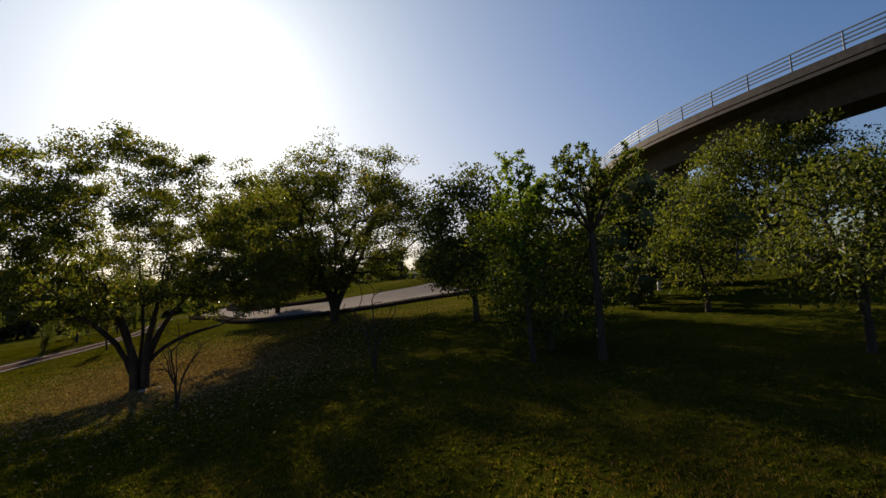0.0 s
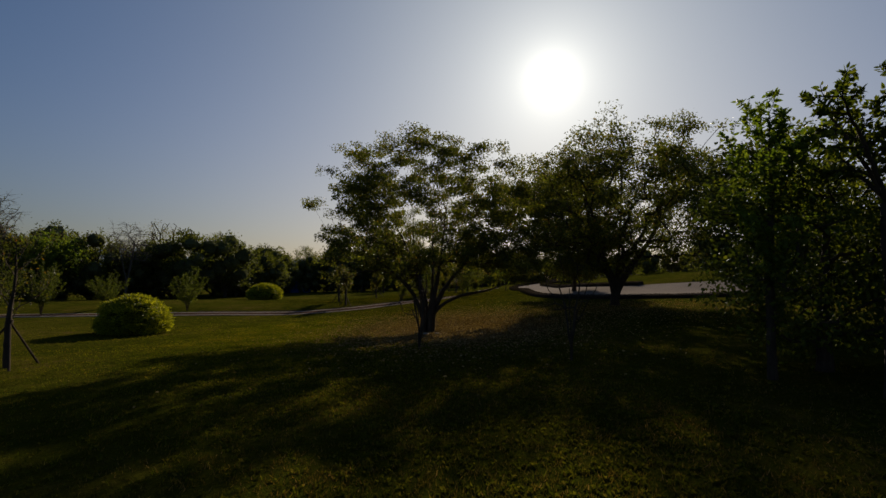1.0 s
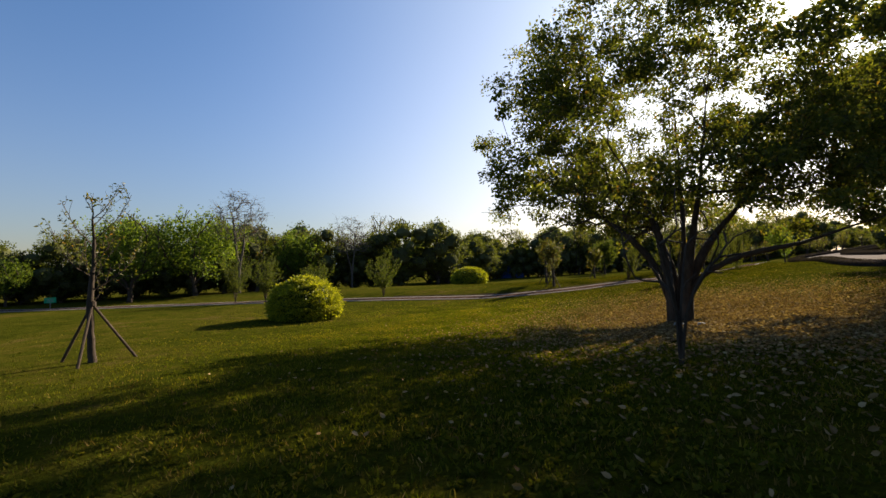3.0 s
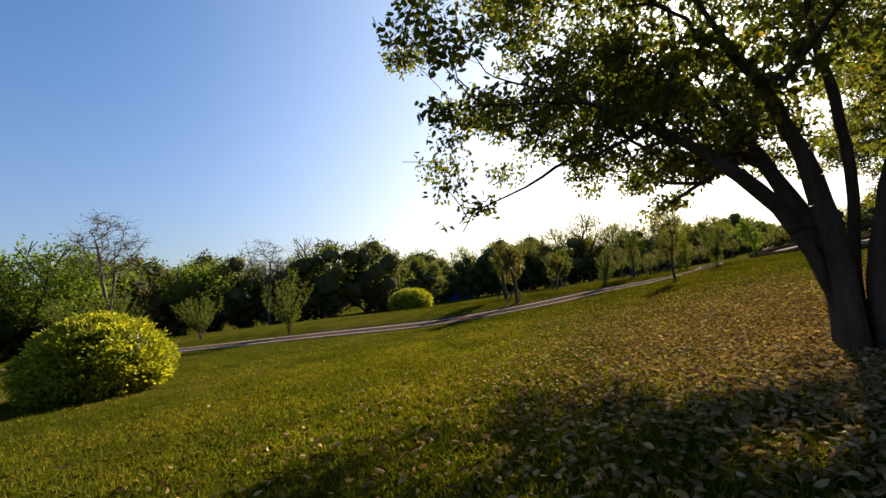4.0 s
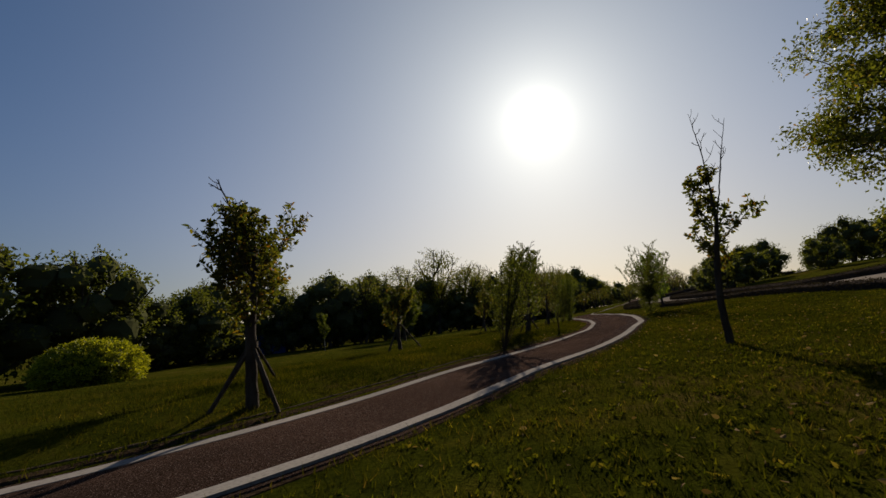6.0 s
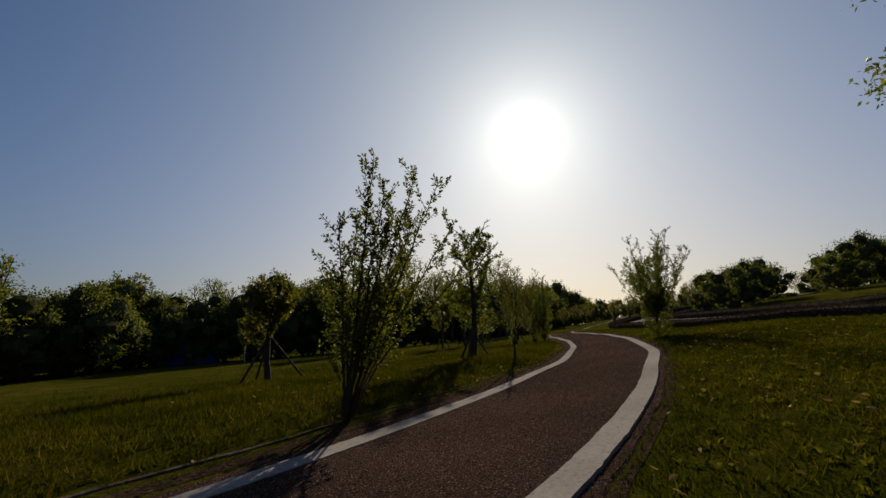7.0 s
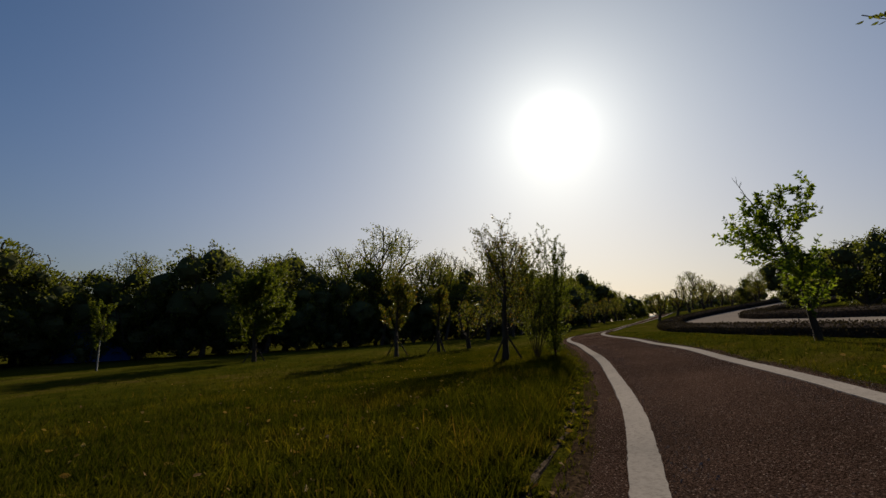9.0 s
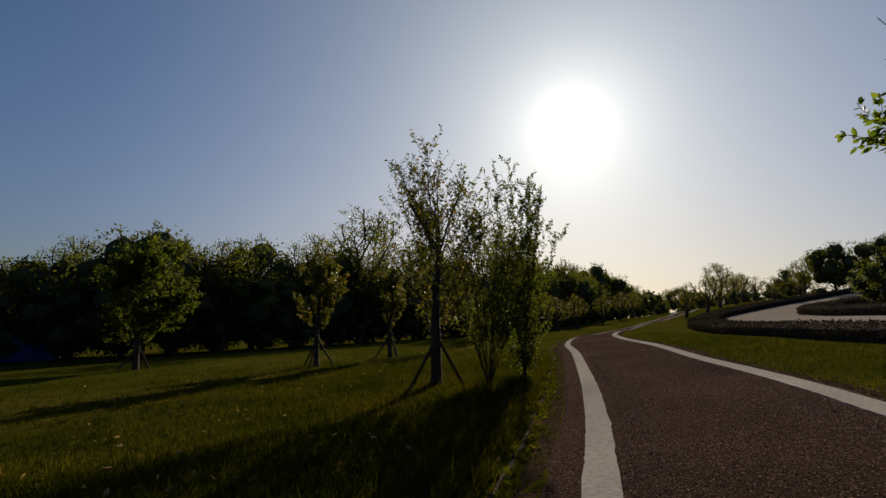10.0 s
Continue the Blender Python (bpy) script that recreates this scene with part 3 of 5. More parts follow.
def tree(name, label, x, y, seed, stems, centre, radii, clusters, per, size, leaf, bark, leafsize, base=0.18, shell=0.5, flat=-0.4,
         bias=0.3, start=1.2, droop=0.35, group="", keep=None, power=0.5, flare=1.4, lumps=7, twigs=True, tip=0.008, category="tree", crown_label="", skirt=None, extra=(), pads=0, curve=0.16, fade=0.0):
    """A tree: stems given as lines, limbs that reach for leaf clumps, a crown of single leaves. All relative to its foot."""
    rng = np.random.default_rng(seed)
    ob = thing(name, label, category, x, y, group=group)
    foot = np.array(ob.matrix_basis.translation)
    sk = Skeleton(rng)
    root = sk.add((0, 0, -0.15), -1)
    for st in stems:
        own = st[0][2] < 0
        sk.line(list(st) if own else [(0, 0, -0.15)] + list(st), sk.add(st[0], -1) if own else root, 0.012)
    ok = None if keep is None else (lambda q: keep(q + foot))
    tg = clumps(rng, pads or clusters, centre, radii, shell, flat, lumps, ok)
    if pads:
        each = clusters // pads
        tg = np.repeat(tg, each, 0) + rng.normal(0, 1, (pads * each, 3)) * np.array([0.62, 0.62, 0.28]) * np.repeat(rng.uniform(0.6, 1.25, pads), each)[:, None]
        if ok:
            tg = tg[[bool(ok(q)) for q in tg]]
    main = len(tg)
    if extra:
        tg = np.vstack([tg, extra])
    if skirt:
        more = []
        while len(more) < skirt[0]:
            a, rr = rng.uniform(0, 6.283), rng.uniform(skirt[1], skirt[2])
            q = np.array([rr * math.cos(a), rr * math.sin(a), rng.uniform(skirt[3], skirt[4])])
            if ok is None or ok(q):
                more.append(q)
        tg = np.vstack([tg, more])
    sk.reach(list(tg[:main]), bias=bias, curve=curve, start=start)
    if len(tg) > main:
        sk.reach(list(tg[main:]), bias=bias, curve=0.3, start=start, step=0.25)
    at, out, fine = foliage(rng, tg, per, size, centre)
    if ok is not None:
        good = np.array([ok(q) for q in at])
        at, out = at[good], out[good]
        good = np.array([ok(q) for q in fine[1]])
        fine = (fine[0][good], fine[1][good])
    feet = [i for i, u in enumerate(sk.up) if u < 0 and i in sk.up]
    for k, i in enumerate(feet):
        part("trunk" if len(feet) == 1 else "stem", sk.mesh(name + "_wood", base, bark, tip, power, flare, fine if twigs and k == 0 else None, i, fade), ob)
    part("crown", leaf_mesh(name + "_leaves", rng, at, out, leafsize[0], leafsize[1], leaf, droop, full=leafsize[0] < 0.19), ob, crown_label)
    return ob


# the two large camphor trees
away, wide_away = clear_of_camera(1.15), clear_of_camera(2.3)


def big_keep(q):
    low = q[2] - ground_z(q[0], q[1])
    if q[0] - 4.44 < -0.50 * (q[1] - 24.65) + 1.3 * noise.noise((q[0] * 0.35, q[1] * 0.35, q[2] * 0.5)) or (q[1] < 30.5 and not wide_away(q)):
        return False
    if q[1] > 36.2 and q[0] < 3.0 + 0.4 * (q[1] - 36.2):
        return False
    return away(q) and low > 1.75 + 0.9 * abs(noise.noise((q[0] * 0.5, q[1] * 0.5, 3.0))) + 0.5 * max(0, 3 - abs(q[0] - 7.2))


tree("camphor_tree", "large spreading camphor tree with several dark stems forking near the ground", 7.2, 32.2, 21,
     [[(-0.22, -0.02, -0.15), (-0.32, -0.05, 0.8), (-0.9, -0.2, 2.1), (-2.0, -0.3, 3.2), (-3.3, -0.4, 4.1), (-4.5, -0.3, 4.8)],
      [(0.0, 0.15, -0.15), (0.0, 0.1, 1.0), (0.15, 0.15, 2.6), (0.1, 0.4, 4.6), (0.0, 0.5, 7.6)],
      [(0.18, 0.0, -0.15), (0.24, 0.08, 0.9), (0.7, 0.2, 2.2), (1.8, 0.5, 3.7), (3.2, 0.9, 5.6)],
      [(-0.1, 0.3, -0.15), (-0.15, 0.4, 1.0), (-0.6, 0.9, 2.8), (-1.1, 2.0, 4.6), (-1.3, 3.0, 6.6)],
      [(0.12, -0.18, -0.15), (0.16, -0.22, 1.1), (0.42, -0.7, 2.7), (0.7, -1.7, 4.4), (0.9, -2.8, 6.4)],
      [(-0.22, -0.2, -0.15), (-0.3, -0.28, 1.2), (-0.5, -0.35, 2.6), (-1.3, -0.5, 4.6), (-2.3, -0.8, 6.4)],
      [(0.25, 0, 1.0), (1.4, -0.1, 1.9), (3.0, 0.1, 2.3), (5.0, 0.3, 3.0)]],
     (-0.3, 1.0, 5.9), (7.5, 7.0, 4.3), 1150, 92, 0.23, CAMPHOR, BARK, (0.114, 0.066), 0.17, 0.46, -0.72, 0.22, 1.6, 0.45, keep=big_keep, flare=1.35, power=0.56, lumps=12, skirt=(30, 4.0, 6.6, 2.8, 4.2), pads=190, curve=0.2, fade=2.2,
     extra=[(-5.2, -0.7, 2.2), (-5.0, -0.3, 2.6), (-5.3, -1.0, 2.9), (-6.7, 0.3, 3.9), (-6.2, 0.9, 3.8), (-5.6, 0.4, 3.6), (-1.8, 3.2, 3.4), (-1.0, 3.8, 3.2), (-2.4, 4.2, 3.3), (-0.4, 4.4, 3.4), (0.6, 4.2, 3.2), (-1.5, 5.0, 3.6), (-0.8, 3.0, 3.6), (1.4, 3.8, 3.3)]
     + [tuple(q) for q in clumps(np.random.default_rng(7), 120, (0.2, 1.0, 7.0), (5.6, 5.4, 2.1), 0.2, -0.9, 12)])
tree("camphor_tree", "tall dark camphor tree with a dense round crown", 19.9, 41.3, 22,
     [[(0.0, 0.1, 1.2), (-0.6, 0.1, 3.0), (-1.6, 0.2, 5.4), (-2.2, 0.2, 8.0)],
      [(0.1, 0.0, 1.2), (0.3, 0.2, 3.2), (0.5, 0.4, 6.2), (0.6, 0.4, 10.2)],
      [(0.2, 0.0, 1.1), (1.2, 0.2, 2.8), (2.6, 0.4, 4.8), (3.8, 0.6, 7.0)]],
     (0.0, 0.2, 7.6), (8.0, 7.5, 5.1), 1050, 62, 0.40, CAMPHOR, BARK, (0.19, 0.11), 0.42, 0.40, -0.85, 0.25, 1.8, 0.4, flare=1.3, lumps=11, pads=210)


def sapling(x, y, seed, high=1.9, spread=0.8):
    """A bare, many-stemmed sapling."""
    rng = np.random.default_rng(seed)
    ob = thing("sapling", "leafless dark many-stemmed sapling on the shaded lawn", "sapling", x, y, group="bare saplings")
    sk = Skeleton(rng)
    root = sk.add((0, 0, -0.08), -1)
    for k in range(5):
        a = rng.uniform(0, 6.28)
        sk.line([(0, 0, -0.08), (0.12 * math.cos(a), 0.12 * math.sin(a), high * 0.35), (spread * 0.6 * math.cos(a), spread * 0.6 * math.sin(a), high * 0.75)], root, 0.02)
    sk.reach(list(clumps(rng, 26, (0, 0, high * 0.75), (spread, spread, high * 0.4), 0.4, -0.8)), start=high * 0.25, step=0.25)
    part("stem", sk.mesh("sapling_wood", 0.05, BARK, 0.006), ob)
    return ob


sapling(7.5, 24.0, 31, 2.3, 1.0)
sapling(11.9, 20.8, 32, 2.6, 1.1)


def round_bush(x, y, wide, high, seed):
    """A clipped dome of golden leaves in overlapping sprays over twigs and a solid core coloured dark for shade."""
    rng = np.random.default_rng(seed)
    ob = thing("bush", "clipped dome-shaped bush with golden-green leaves on the lawn", "bush", x, y, group="golden dome bushes")
    sk = Skeleton(rng)
    root = sk.add((0, 0, -0.1), -1)
    d = unit(rng.normal(0, 1, (3200, 3)))
    d = d[d[:, 2] > -0.62][:int(130 * wide * high)]
    lump = 1 + 0.08 * np.array([noise.noise(q * 2.6 + (seed, 0, 0)) for q in d]) + rng.uniform(-0.12, 0.02, len(d))
    c = d * lump[:, None] * np.array([wide / 2 - 0.10, wide / 2 - 0.10, high * 0.64]) + np.array([0, 0, high * 0.33])
    c = c[c[:, 2] > 0.08]
    sk.reach(list(c[::9] * 0.9), start=-1, step=0.4)
    part("stem", sk.mesh("bush_wood", 0.09, BARK, 0.008), ob)
    # solid core: its dark leaf colour paints the shade between the sprays
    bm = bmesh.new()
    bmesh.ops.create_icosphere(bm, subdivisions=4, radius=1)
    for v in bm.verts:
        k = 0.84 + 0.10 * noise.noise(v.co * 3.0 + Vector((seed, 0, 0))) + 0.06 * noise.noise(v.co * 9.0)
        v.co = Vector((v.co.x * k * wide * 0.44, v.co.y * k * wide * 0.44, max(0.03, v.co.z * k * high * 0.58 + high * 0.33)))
    part("inner_foliage", bm_mesh("bush_shade_core", bm, DARKLEAF, False), ob, "solid core of the bush, shade put in as darker leaf colour")
    n = len(c)
    idx = np.repeat(np.arange(n), 24)
    out = unit(c - np.array([0, 0, high * 0.1])) * 0.9
    flat = rng.normal(0, 1, (len(idx), 3)) * np.array([0.085, 0.085, 0.035])
    at = c[idx] + flat + out[idx] * rng.uniform(-0.06, 0.05, (len(idx), 1))
    ok = at[:, 2] > 0.03
    aim = out[idx] * 0.7 + unit(flat) * 0.7 + np.array([0, 0, -0.12])
    part("foliage", leaf_mesh("bush_leaves", rng, at[ok], aim[ok], 0.115, 0.058, HEDGELEAF, 0.0, 0.35), ob)
    return ob


round_bush(-8.6, 32.0, 3.4, 2.0, 41)
round_bush(-14.9, 62.0, 4.1, 1.9, 42)


def stake(a, b, r=0.035):
    v, f = tubes(np.array([a], float), np.array([b], float), np.array([r]), np.array([r * 0.9]), 8)
    faces = [tuple(q) for q in f] + [tuple(range(8))[::-1], tuple(range(8, 16))]
    return mesh_of("stake", v, faces, STAKEWOOD)


def add_stakes(ob, high, reach, turn, count=3):
    """Wooden props that lean on the trunk, tied under the fork."""
    for k in range(count):
        a = radians(turn + k * 360 / count)
        post = part("stake", stake((reach * math.cos(a), reach * math.sin(a), -0.05), (-0.05 * math.cos(a), -0.05 * math.sin(a), high)), ob, "weathered wooden prop")
    v, f = tubes(np.array([[0, 0, high - 0.12]]), np.array([[0, 0, high - 0.02]]), np.array([0.085]), np.array([0.085]), 10)
    part("tie", mesh_of("tie", v, f, BARK), post, "dark rope binding")


def branchy(rng, sk, root, pts, begin, gap, length, up, depth, leafy, step=0.14, leaf_from=0.3, profile=None):
    """A stem from node root along pts, with side shoots in turn; gathers the leaf-bearing lengths of wood in leafy."""
    q = spline(pts, step)
    n, total = len(q), step * len(q)
    nodes, parent = [root], root
    for p in q[1:]:
        parent = sk.add(p + rng.normal(0, 0.007, 3), parent)
        nodes.append(parent)
    s = begin * total + rng.uniform(0, gap)
    while depth > 0 and s < total * 0.98:
        k = min(int(s / step), n - 2)
        f = s / total
        along = unit(q[k + 1] - q[k])
        side = unit(np.cross(along, rng.normal(0, 1, 3)))
        reach = length * (profile(f) if profile else 1 - 0.5 * f) * rng.uniform(0.55, 1.25)
        d = unit(along * 0.5 + side * 0.9 + np.array([0, 0, up * rng.uniform(0.4, 1.0)]))
        if reach > 0.05:
            mid = q[k] + d * reach * 0.5 + rng.normal(0, 0.04 * reach, 3)
            tip = q[k] + d * reach + np.array([0, 0, up * 0.3 * reach])
            branchy(rng, sk, nodes[k], [q[k], mid, tip], 0.22, gap * 0.75, reach * 0.5, up, depth - 1, leafy, max(0.06, step * 0.7), 0.2)
        s += gap * rng.uniform(0.5, 1.5)
    if leafy is not None:
        for k in range(int(n * leaf_from), n - 1):
            leafy.append((q[k], q[k + 1]))


def leaf_sprays(rng, leafy, dense, leafsize, material, name, droop=0.25, extra=None):
    """Leaves set along the given lengths of wood, so many to the metre."""
    a, b = (np.array([seg[k] for seg in leafy]) for k in (0, 1))
    run = np.linalg.norm(b - a, axis=1)
    i = rng.choice(len(a), int(run.sum() * dense), p=run / run.sum())
    along = unit(b[i] - a[i])
    side = unit(np.cross(along, rng.normal(0, 1, (len(i), 3))))
    at = a[i] + (b[i] - a[i]) * rng.uniform(0, 1, (len(i), 1)) + side * 0.012
    out = along * 0.55 + side * 0.8
    if extra is not None:
        at, out = np.vstack([at, extra]), np.vstack([out, rng.normal(0, 0.7, extra.shape)])
    ok = at[:, 2] > 0.06
    return leaf_mesh(name, rng, at[ok], out[ok], leafsize[0], leafsize[1], material, droop, 0.28, full=True)


def young_tree(x, y, seed, high, wide, leaf, label, dense=60, n=20, stakes=True, dead=(), lean=(0, 0), leafsize=(0.10, 0.052), base=0.085, low=0.34, turn=20, group="staked young trees", prop=1.05, up=0.7, depth=2, splay=0.62):
    """A young tree: one leader with shoots all round, propped by stakes; dead: bare limbs that stand out of the crown."""
    rng = np.random.default_rng(seed)
    ob = thing("young_tree", label, "tree", x, y, group=group)
    sk, leafy = Skeleton(rng), []
    root = sk.add((0, 0, -0.1), -1)
    gap = high * (1 - low) / n
    swell = lambda f: 0.18 + 0.87 * math.sin(math.pi * min(1.0, max(0.0, (f - low) / (1 - low)) * 0.78 + 0.21))
    bend = rng.normal(0, 0.05, 2)
    branchy(rng, sk, root, [(0, 0, -0.1), (lean[0] * 0.25 + bend[0], lean[1] * 0.25 + bend[1], high * 0.35), (lean[0] * 0.65 - bend[0], lean[1] * 0.65 - bend[1], high * 0.68), (lean[0], lean[1], high)],
            low, gap, wide * 0.5, up, depth, leafy, 0.16, 0.66, swell)
    part("trunk", sk.mesh("young_wood", base, BARK, 0.0045, 0.62, 1.35), ob)
    part("crown", leaf_sprays(rng, leafy, dense, leafsize, leaf, "young_leaves"), ob)
    for d in dead:
        d = np.array(d, float)
        foot = min(sk.pos, key=lambda p: abs(p[2] - min(high * 0.66, d[2] * 0.7)) + 2 * math.hypot(p[0] - lean[0] * 0.6, p[1] - lean[1] * 0.6))
        bare = Skeleton(rng)
        branchy(rng, bare, bare.add(foot, -1), [foot, (foot + d) / 2 + rng.normal(0, 0.05, 3), d], 0.45, 0.22, 0.42, 0.5, 2, None, 0.12)
        part("dead_limb", bare.mesh("dead_limb", base * 0.27, GREYBARK, 0.0045, 0.45, 1.0), ob, "bare grey broken limb")
    if stakes:
        add_stakes(ob, prop, prop * splay, turn)
    return ob


def vase_shrub(x, y, seed, high, wide, leaf, label, stems=9, gap=0.2, shoot=0.5, dense=55, leafsize=(0.06, 0.03), lean=(0, 0), group="vase-shaped shrubs", base=0.035, low=0.22, bushy=None, spread=0.16, depth=1):
    """Upright shrub: many stems from one foot that open like a vase, small leaves all along their shoots; bushy: a thick leafy foot."""
    rng = np.random.default_rng(seed)
    ob = thing("shrub", label, "shrub", x, y, group=group)
    sk, leafy = Skeleton(rng), []
    root = sk.add((0, 0, -0.08), -1)
    for k in range(stems):
        a = k * 2.4 + rng.uniform(-0.5, 0.5)
        rr = wide / 2 * math.sqrt((k + 0.6) / stems)
        top = np.array([rr * math.cos(a) + lean[0], rr * math.sin(a) + lean[1], high * rng.uniform(0.74, 1.0) * (1 - 0.28 * (rr / wide * 2) ** 2)])
        branchy(rng, sk, root, [(0, 0, -0.08), (top[0] * spread, top[1] * spread, high * 0.2), (top[0] * 0.58, top[1] * 0.58, top[2] * 0.6), top], low, gap, shoot, 0.55, depth, leafy, 0.15, max(low, 0.3))
    part("stem", sk.mesh("shrub_wood", base, BARK, 0.004, 0.45, 1.2), ob)
    thick = None
    if bushy:
        d = unit(rng.normal(0, 1, (bushy[2], 3))) * rng.uniform(0.5, 1.0, (bushy[2], 1)) ** 0.5
        thick = d * np.array([bushy[0], bushy[0], bushy[1] / 2]) + np.array([0, 0, bushy[1] / 2]) + rng.normal(0, 0.05, d.shape)
    part("foliage", leaf_sprays(rng, leafy, dense, leafsize, leaf, "shrub_leaves", 0.0, thick), ob)
    return ob


# beside the path
young_tree(-5.2, 22.0, 51, 4.0, 2.6, YELLOWLEAF, "sparse young tree with reddish leaves held by wooden props", dense=12, n=14, turn=200, prop=1.5, base=0.075, leafsize=(0.09, 0.045), depth=2)
young_tree(-1.87, 50.1, 52, 3.1, 1.9, YELLOWLEAF, "young tree with russet leaves and one dead limb, propped by stakes", dense=40, n=22, dead=((-0.75, 0.2, 3.9),), turn=-30)
young_tree(-3.4, 53.2, 53, 3.5, 1.9, YELLOWLEAF, "leafy young tree with a slender top, propped by stakes", dense=38, n=22, turn=60)
young_tree(-1.74, 64.3, 54, 2.8, 2.1, YELLOWLEAF, "young tree with a round yellow-green crown, propped by stakes", dense=75, n=20, turn=10, prop=1.4, splay=0.8)
young_tree(4.38, 64.9, 55, 4.0, 2.0, FRESHLEAF, "thin young tree with two dead grey limbs, propped by stakes", dense=88, n=26, low=0.20, lean=(0.12, 0), base=0.09, dead=((0.62, 0.05, 4.4), (-0.2, 0.1, 4.2), (0.95, -0.1, 3.6)), turn=10, leafsize=(0.07, 0.040), prop=0.95, up=0.5)
young_tree(6.43, 51.7, 56, 3.3, 1.5, YELLOWLEAF, "young tree with leafy middle and bare dead forks on top", dense=48, n=16, dead=((0.0, 0.1, 4.6), (0.55, -0.1, 4.35)), stakes=False, lean=(0.1, 0), leafsize=(0.10, 0.055), base=0.06, low=0.40, group="path-side trees", up=0.5)
young_tree(15.5, 76.2, 57, 3.7, 3.0, LIMELEAF, "leaning young tree with large fresh leaves and a bare broken limb", dense=50, n=22, dead=((-0.9, 1.3, 4.7),), stakes=False, lean=(-0.4, 0.7), leafsize=(0.12, 0.06), low=0.16, group="path-side trees", base=0.075, up=0.45)
young_tree(8.0, 80.5, 58, 4.1, 3.3, YELLOWLEAF, "nearly bare young tree with fine grey twigs, propped by stakes", dense=20, n=30, low=0.26, dead=((-0.8, 0.0, 4.3), (0.6, 0.2, 4.4), (-0.2, 0.3, 4.6)), turn=-20, leafsize=(0.08, 0.042), base=0.10)
young_tree(3.0, 86.75, 59, 3.5, 2.3, YELLOWLEAF, "young tree with yellowing leaves, propped by stakes", dense=70, n=22, turn=30)
young_tree(4.8, 90.5, 60, 3.5, 2.1, YELLOWLEAF, "young tree with yellow-green leaves, propped by stakes", dense=62, n=22, turn=70)
young_tree(-5.0, 88.2, 61, 4.6, 4.6, FRESHLEAF, "broad bushy olive-green young tree propped by stakes", dense=60, n=38, turn=0, base=0.10, low=0.16, leafsize=(0.12, 0.068), up=0.32)

vase_shrub(2.53, 55.9, 71, 3.35, 2.0, WOODLEAF, "tall vase-shaped shrub with small leaves on upright stems", stems=15, gap=0.12, shoot=0.5, dense=95, lean=(0.68, 0.0), leafsize=(0.046, 0.024), base=0.045, low=0.22, spread=0.26)
vase_shrub(10.6, 66.0, 72, 3.9, 2.7, WOODLEAF, "wide vase-shaped shrub with fine leaves and a thick dark foot", stems=24, gap=0.15, shoot=0.5, dense=70, leafsize=(0.052, 0.027), bushy=(0.42, 1.6, 4200), low=0.24, spread=0.08)
vase_shrub(5.3, 62.2, 73, 3.1, 1.0, FRESHLEAF, "twiggy shrub with few leaves and crooked stems", stems=4, gap=0.2, shoot=0.4, dense=46, base=0.024, leafsize=(0.036, 0.022))
vase_shrub(9.8, 81.0, 74, 5.2, 1.9, FRESHLEAF, "tall leafy shrub with two upright spires", stems=13, gap=0.18, shoot=0.6, dense=70, low=0.06, leafsize=(0.065, 0.033))
vase_shrub(9.05, 80.2, 75, 3.8, 2.3, WOODLEAF, "dense twiggy shrub beside a staked tree", stems=14, gap=0.16, shoot=0.55, dense=70, low=0.26, spread=0.3, base=0.04)
vase_shrub(-13.4, 44.3, 76, 3.7, 3.1, FRESHLEAF, "vase-shaped shrub with feathery green shoots beside the path", stems=18, gap=0.2, shoot=0.6, dense=55, leafsize=(0.09, 0.03))
vase_shrub(-20.2, 44.2, 77, 3.3, 3.2, FRESHLEAF, "vase-shaped shrub with feathery green shoots", stems=18, gap=0.2, shoot=0.6, dense=55, leafsize=(0.09, 0.03))
vase_shrub(-24.6, 39.6, 78, 4.4, 3.4, FRESHLEAF, "tall feathery shrub behind the path", stems=20, gap=0.22, shoot=0.6, dense=50, leafsize=(0.09, 0.03))
vase_shrub(-22.0, 40.4, 79, 4.0, 3.0, FRESHLEAF, "tall feathery shrub behind the path", stems=20, gap=0.22, shoot=0.6, dense=50, leafsize=(0.09, 0.03))


# ---------------------------------------------------------------- trees beside the start
def forked_tree(x, y, seed, high, fork, wide, leaf, label, limbs=7, dense=46, leafsize=(0.11, 0.06), base=0.10):
    """A tree whose trunk forks into ascending limbs under a flat-topped, layered crown."""
    rng = np.random.default_rng(seed)
    ob = thing("forked_tree", label, "tree", x, y, group="trees in the shade")
    sk, leafy = Skeleton(rng), []
    crotch = sk.line([(0, 0, -0.12), (0.05, 0.02, fork * 0.5), (0.0, 0.0, fork)], sk.add((0, 0, -0.12), -1), 0.01)
    foot = sk.pos[crotch]
    for k in range(limbs):
        a = k * 2.4 + rng.uniform(-0.4, 0.4)
        rr = wide / 2 * math.sqrt((k + 0.4) / limbs)
        tip = np.array([rr * math.cos(a), rr * math.sin(a), high - 0.7 * (rr / wide * 2) ** 2 * rng.uniform(0.4, 1.0)])
        branchy(rng, sk, crotch, [foot, foot * 0.55 + tip * 0.45 + np.array([0, 0, 0.08]), tip], 0.22, 0.24, 1.05, 0.12, 2, leafy, 0.16, 0.62, lambda f: 0.3 + 0.9 * f * (1.3 - f))
    part("trunk", sk.mesh("forked_wood", base, BARK, 0.006, 0.5, 1.3), ob)
    part("crown", leaf_sprays(rng, leafy, dense, leafsize, leaf, "forked_leaves", 0.1), ob)
    return ob


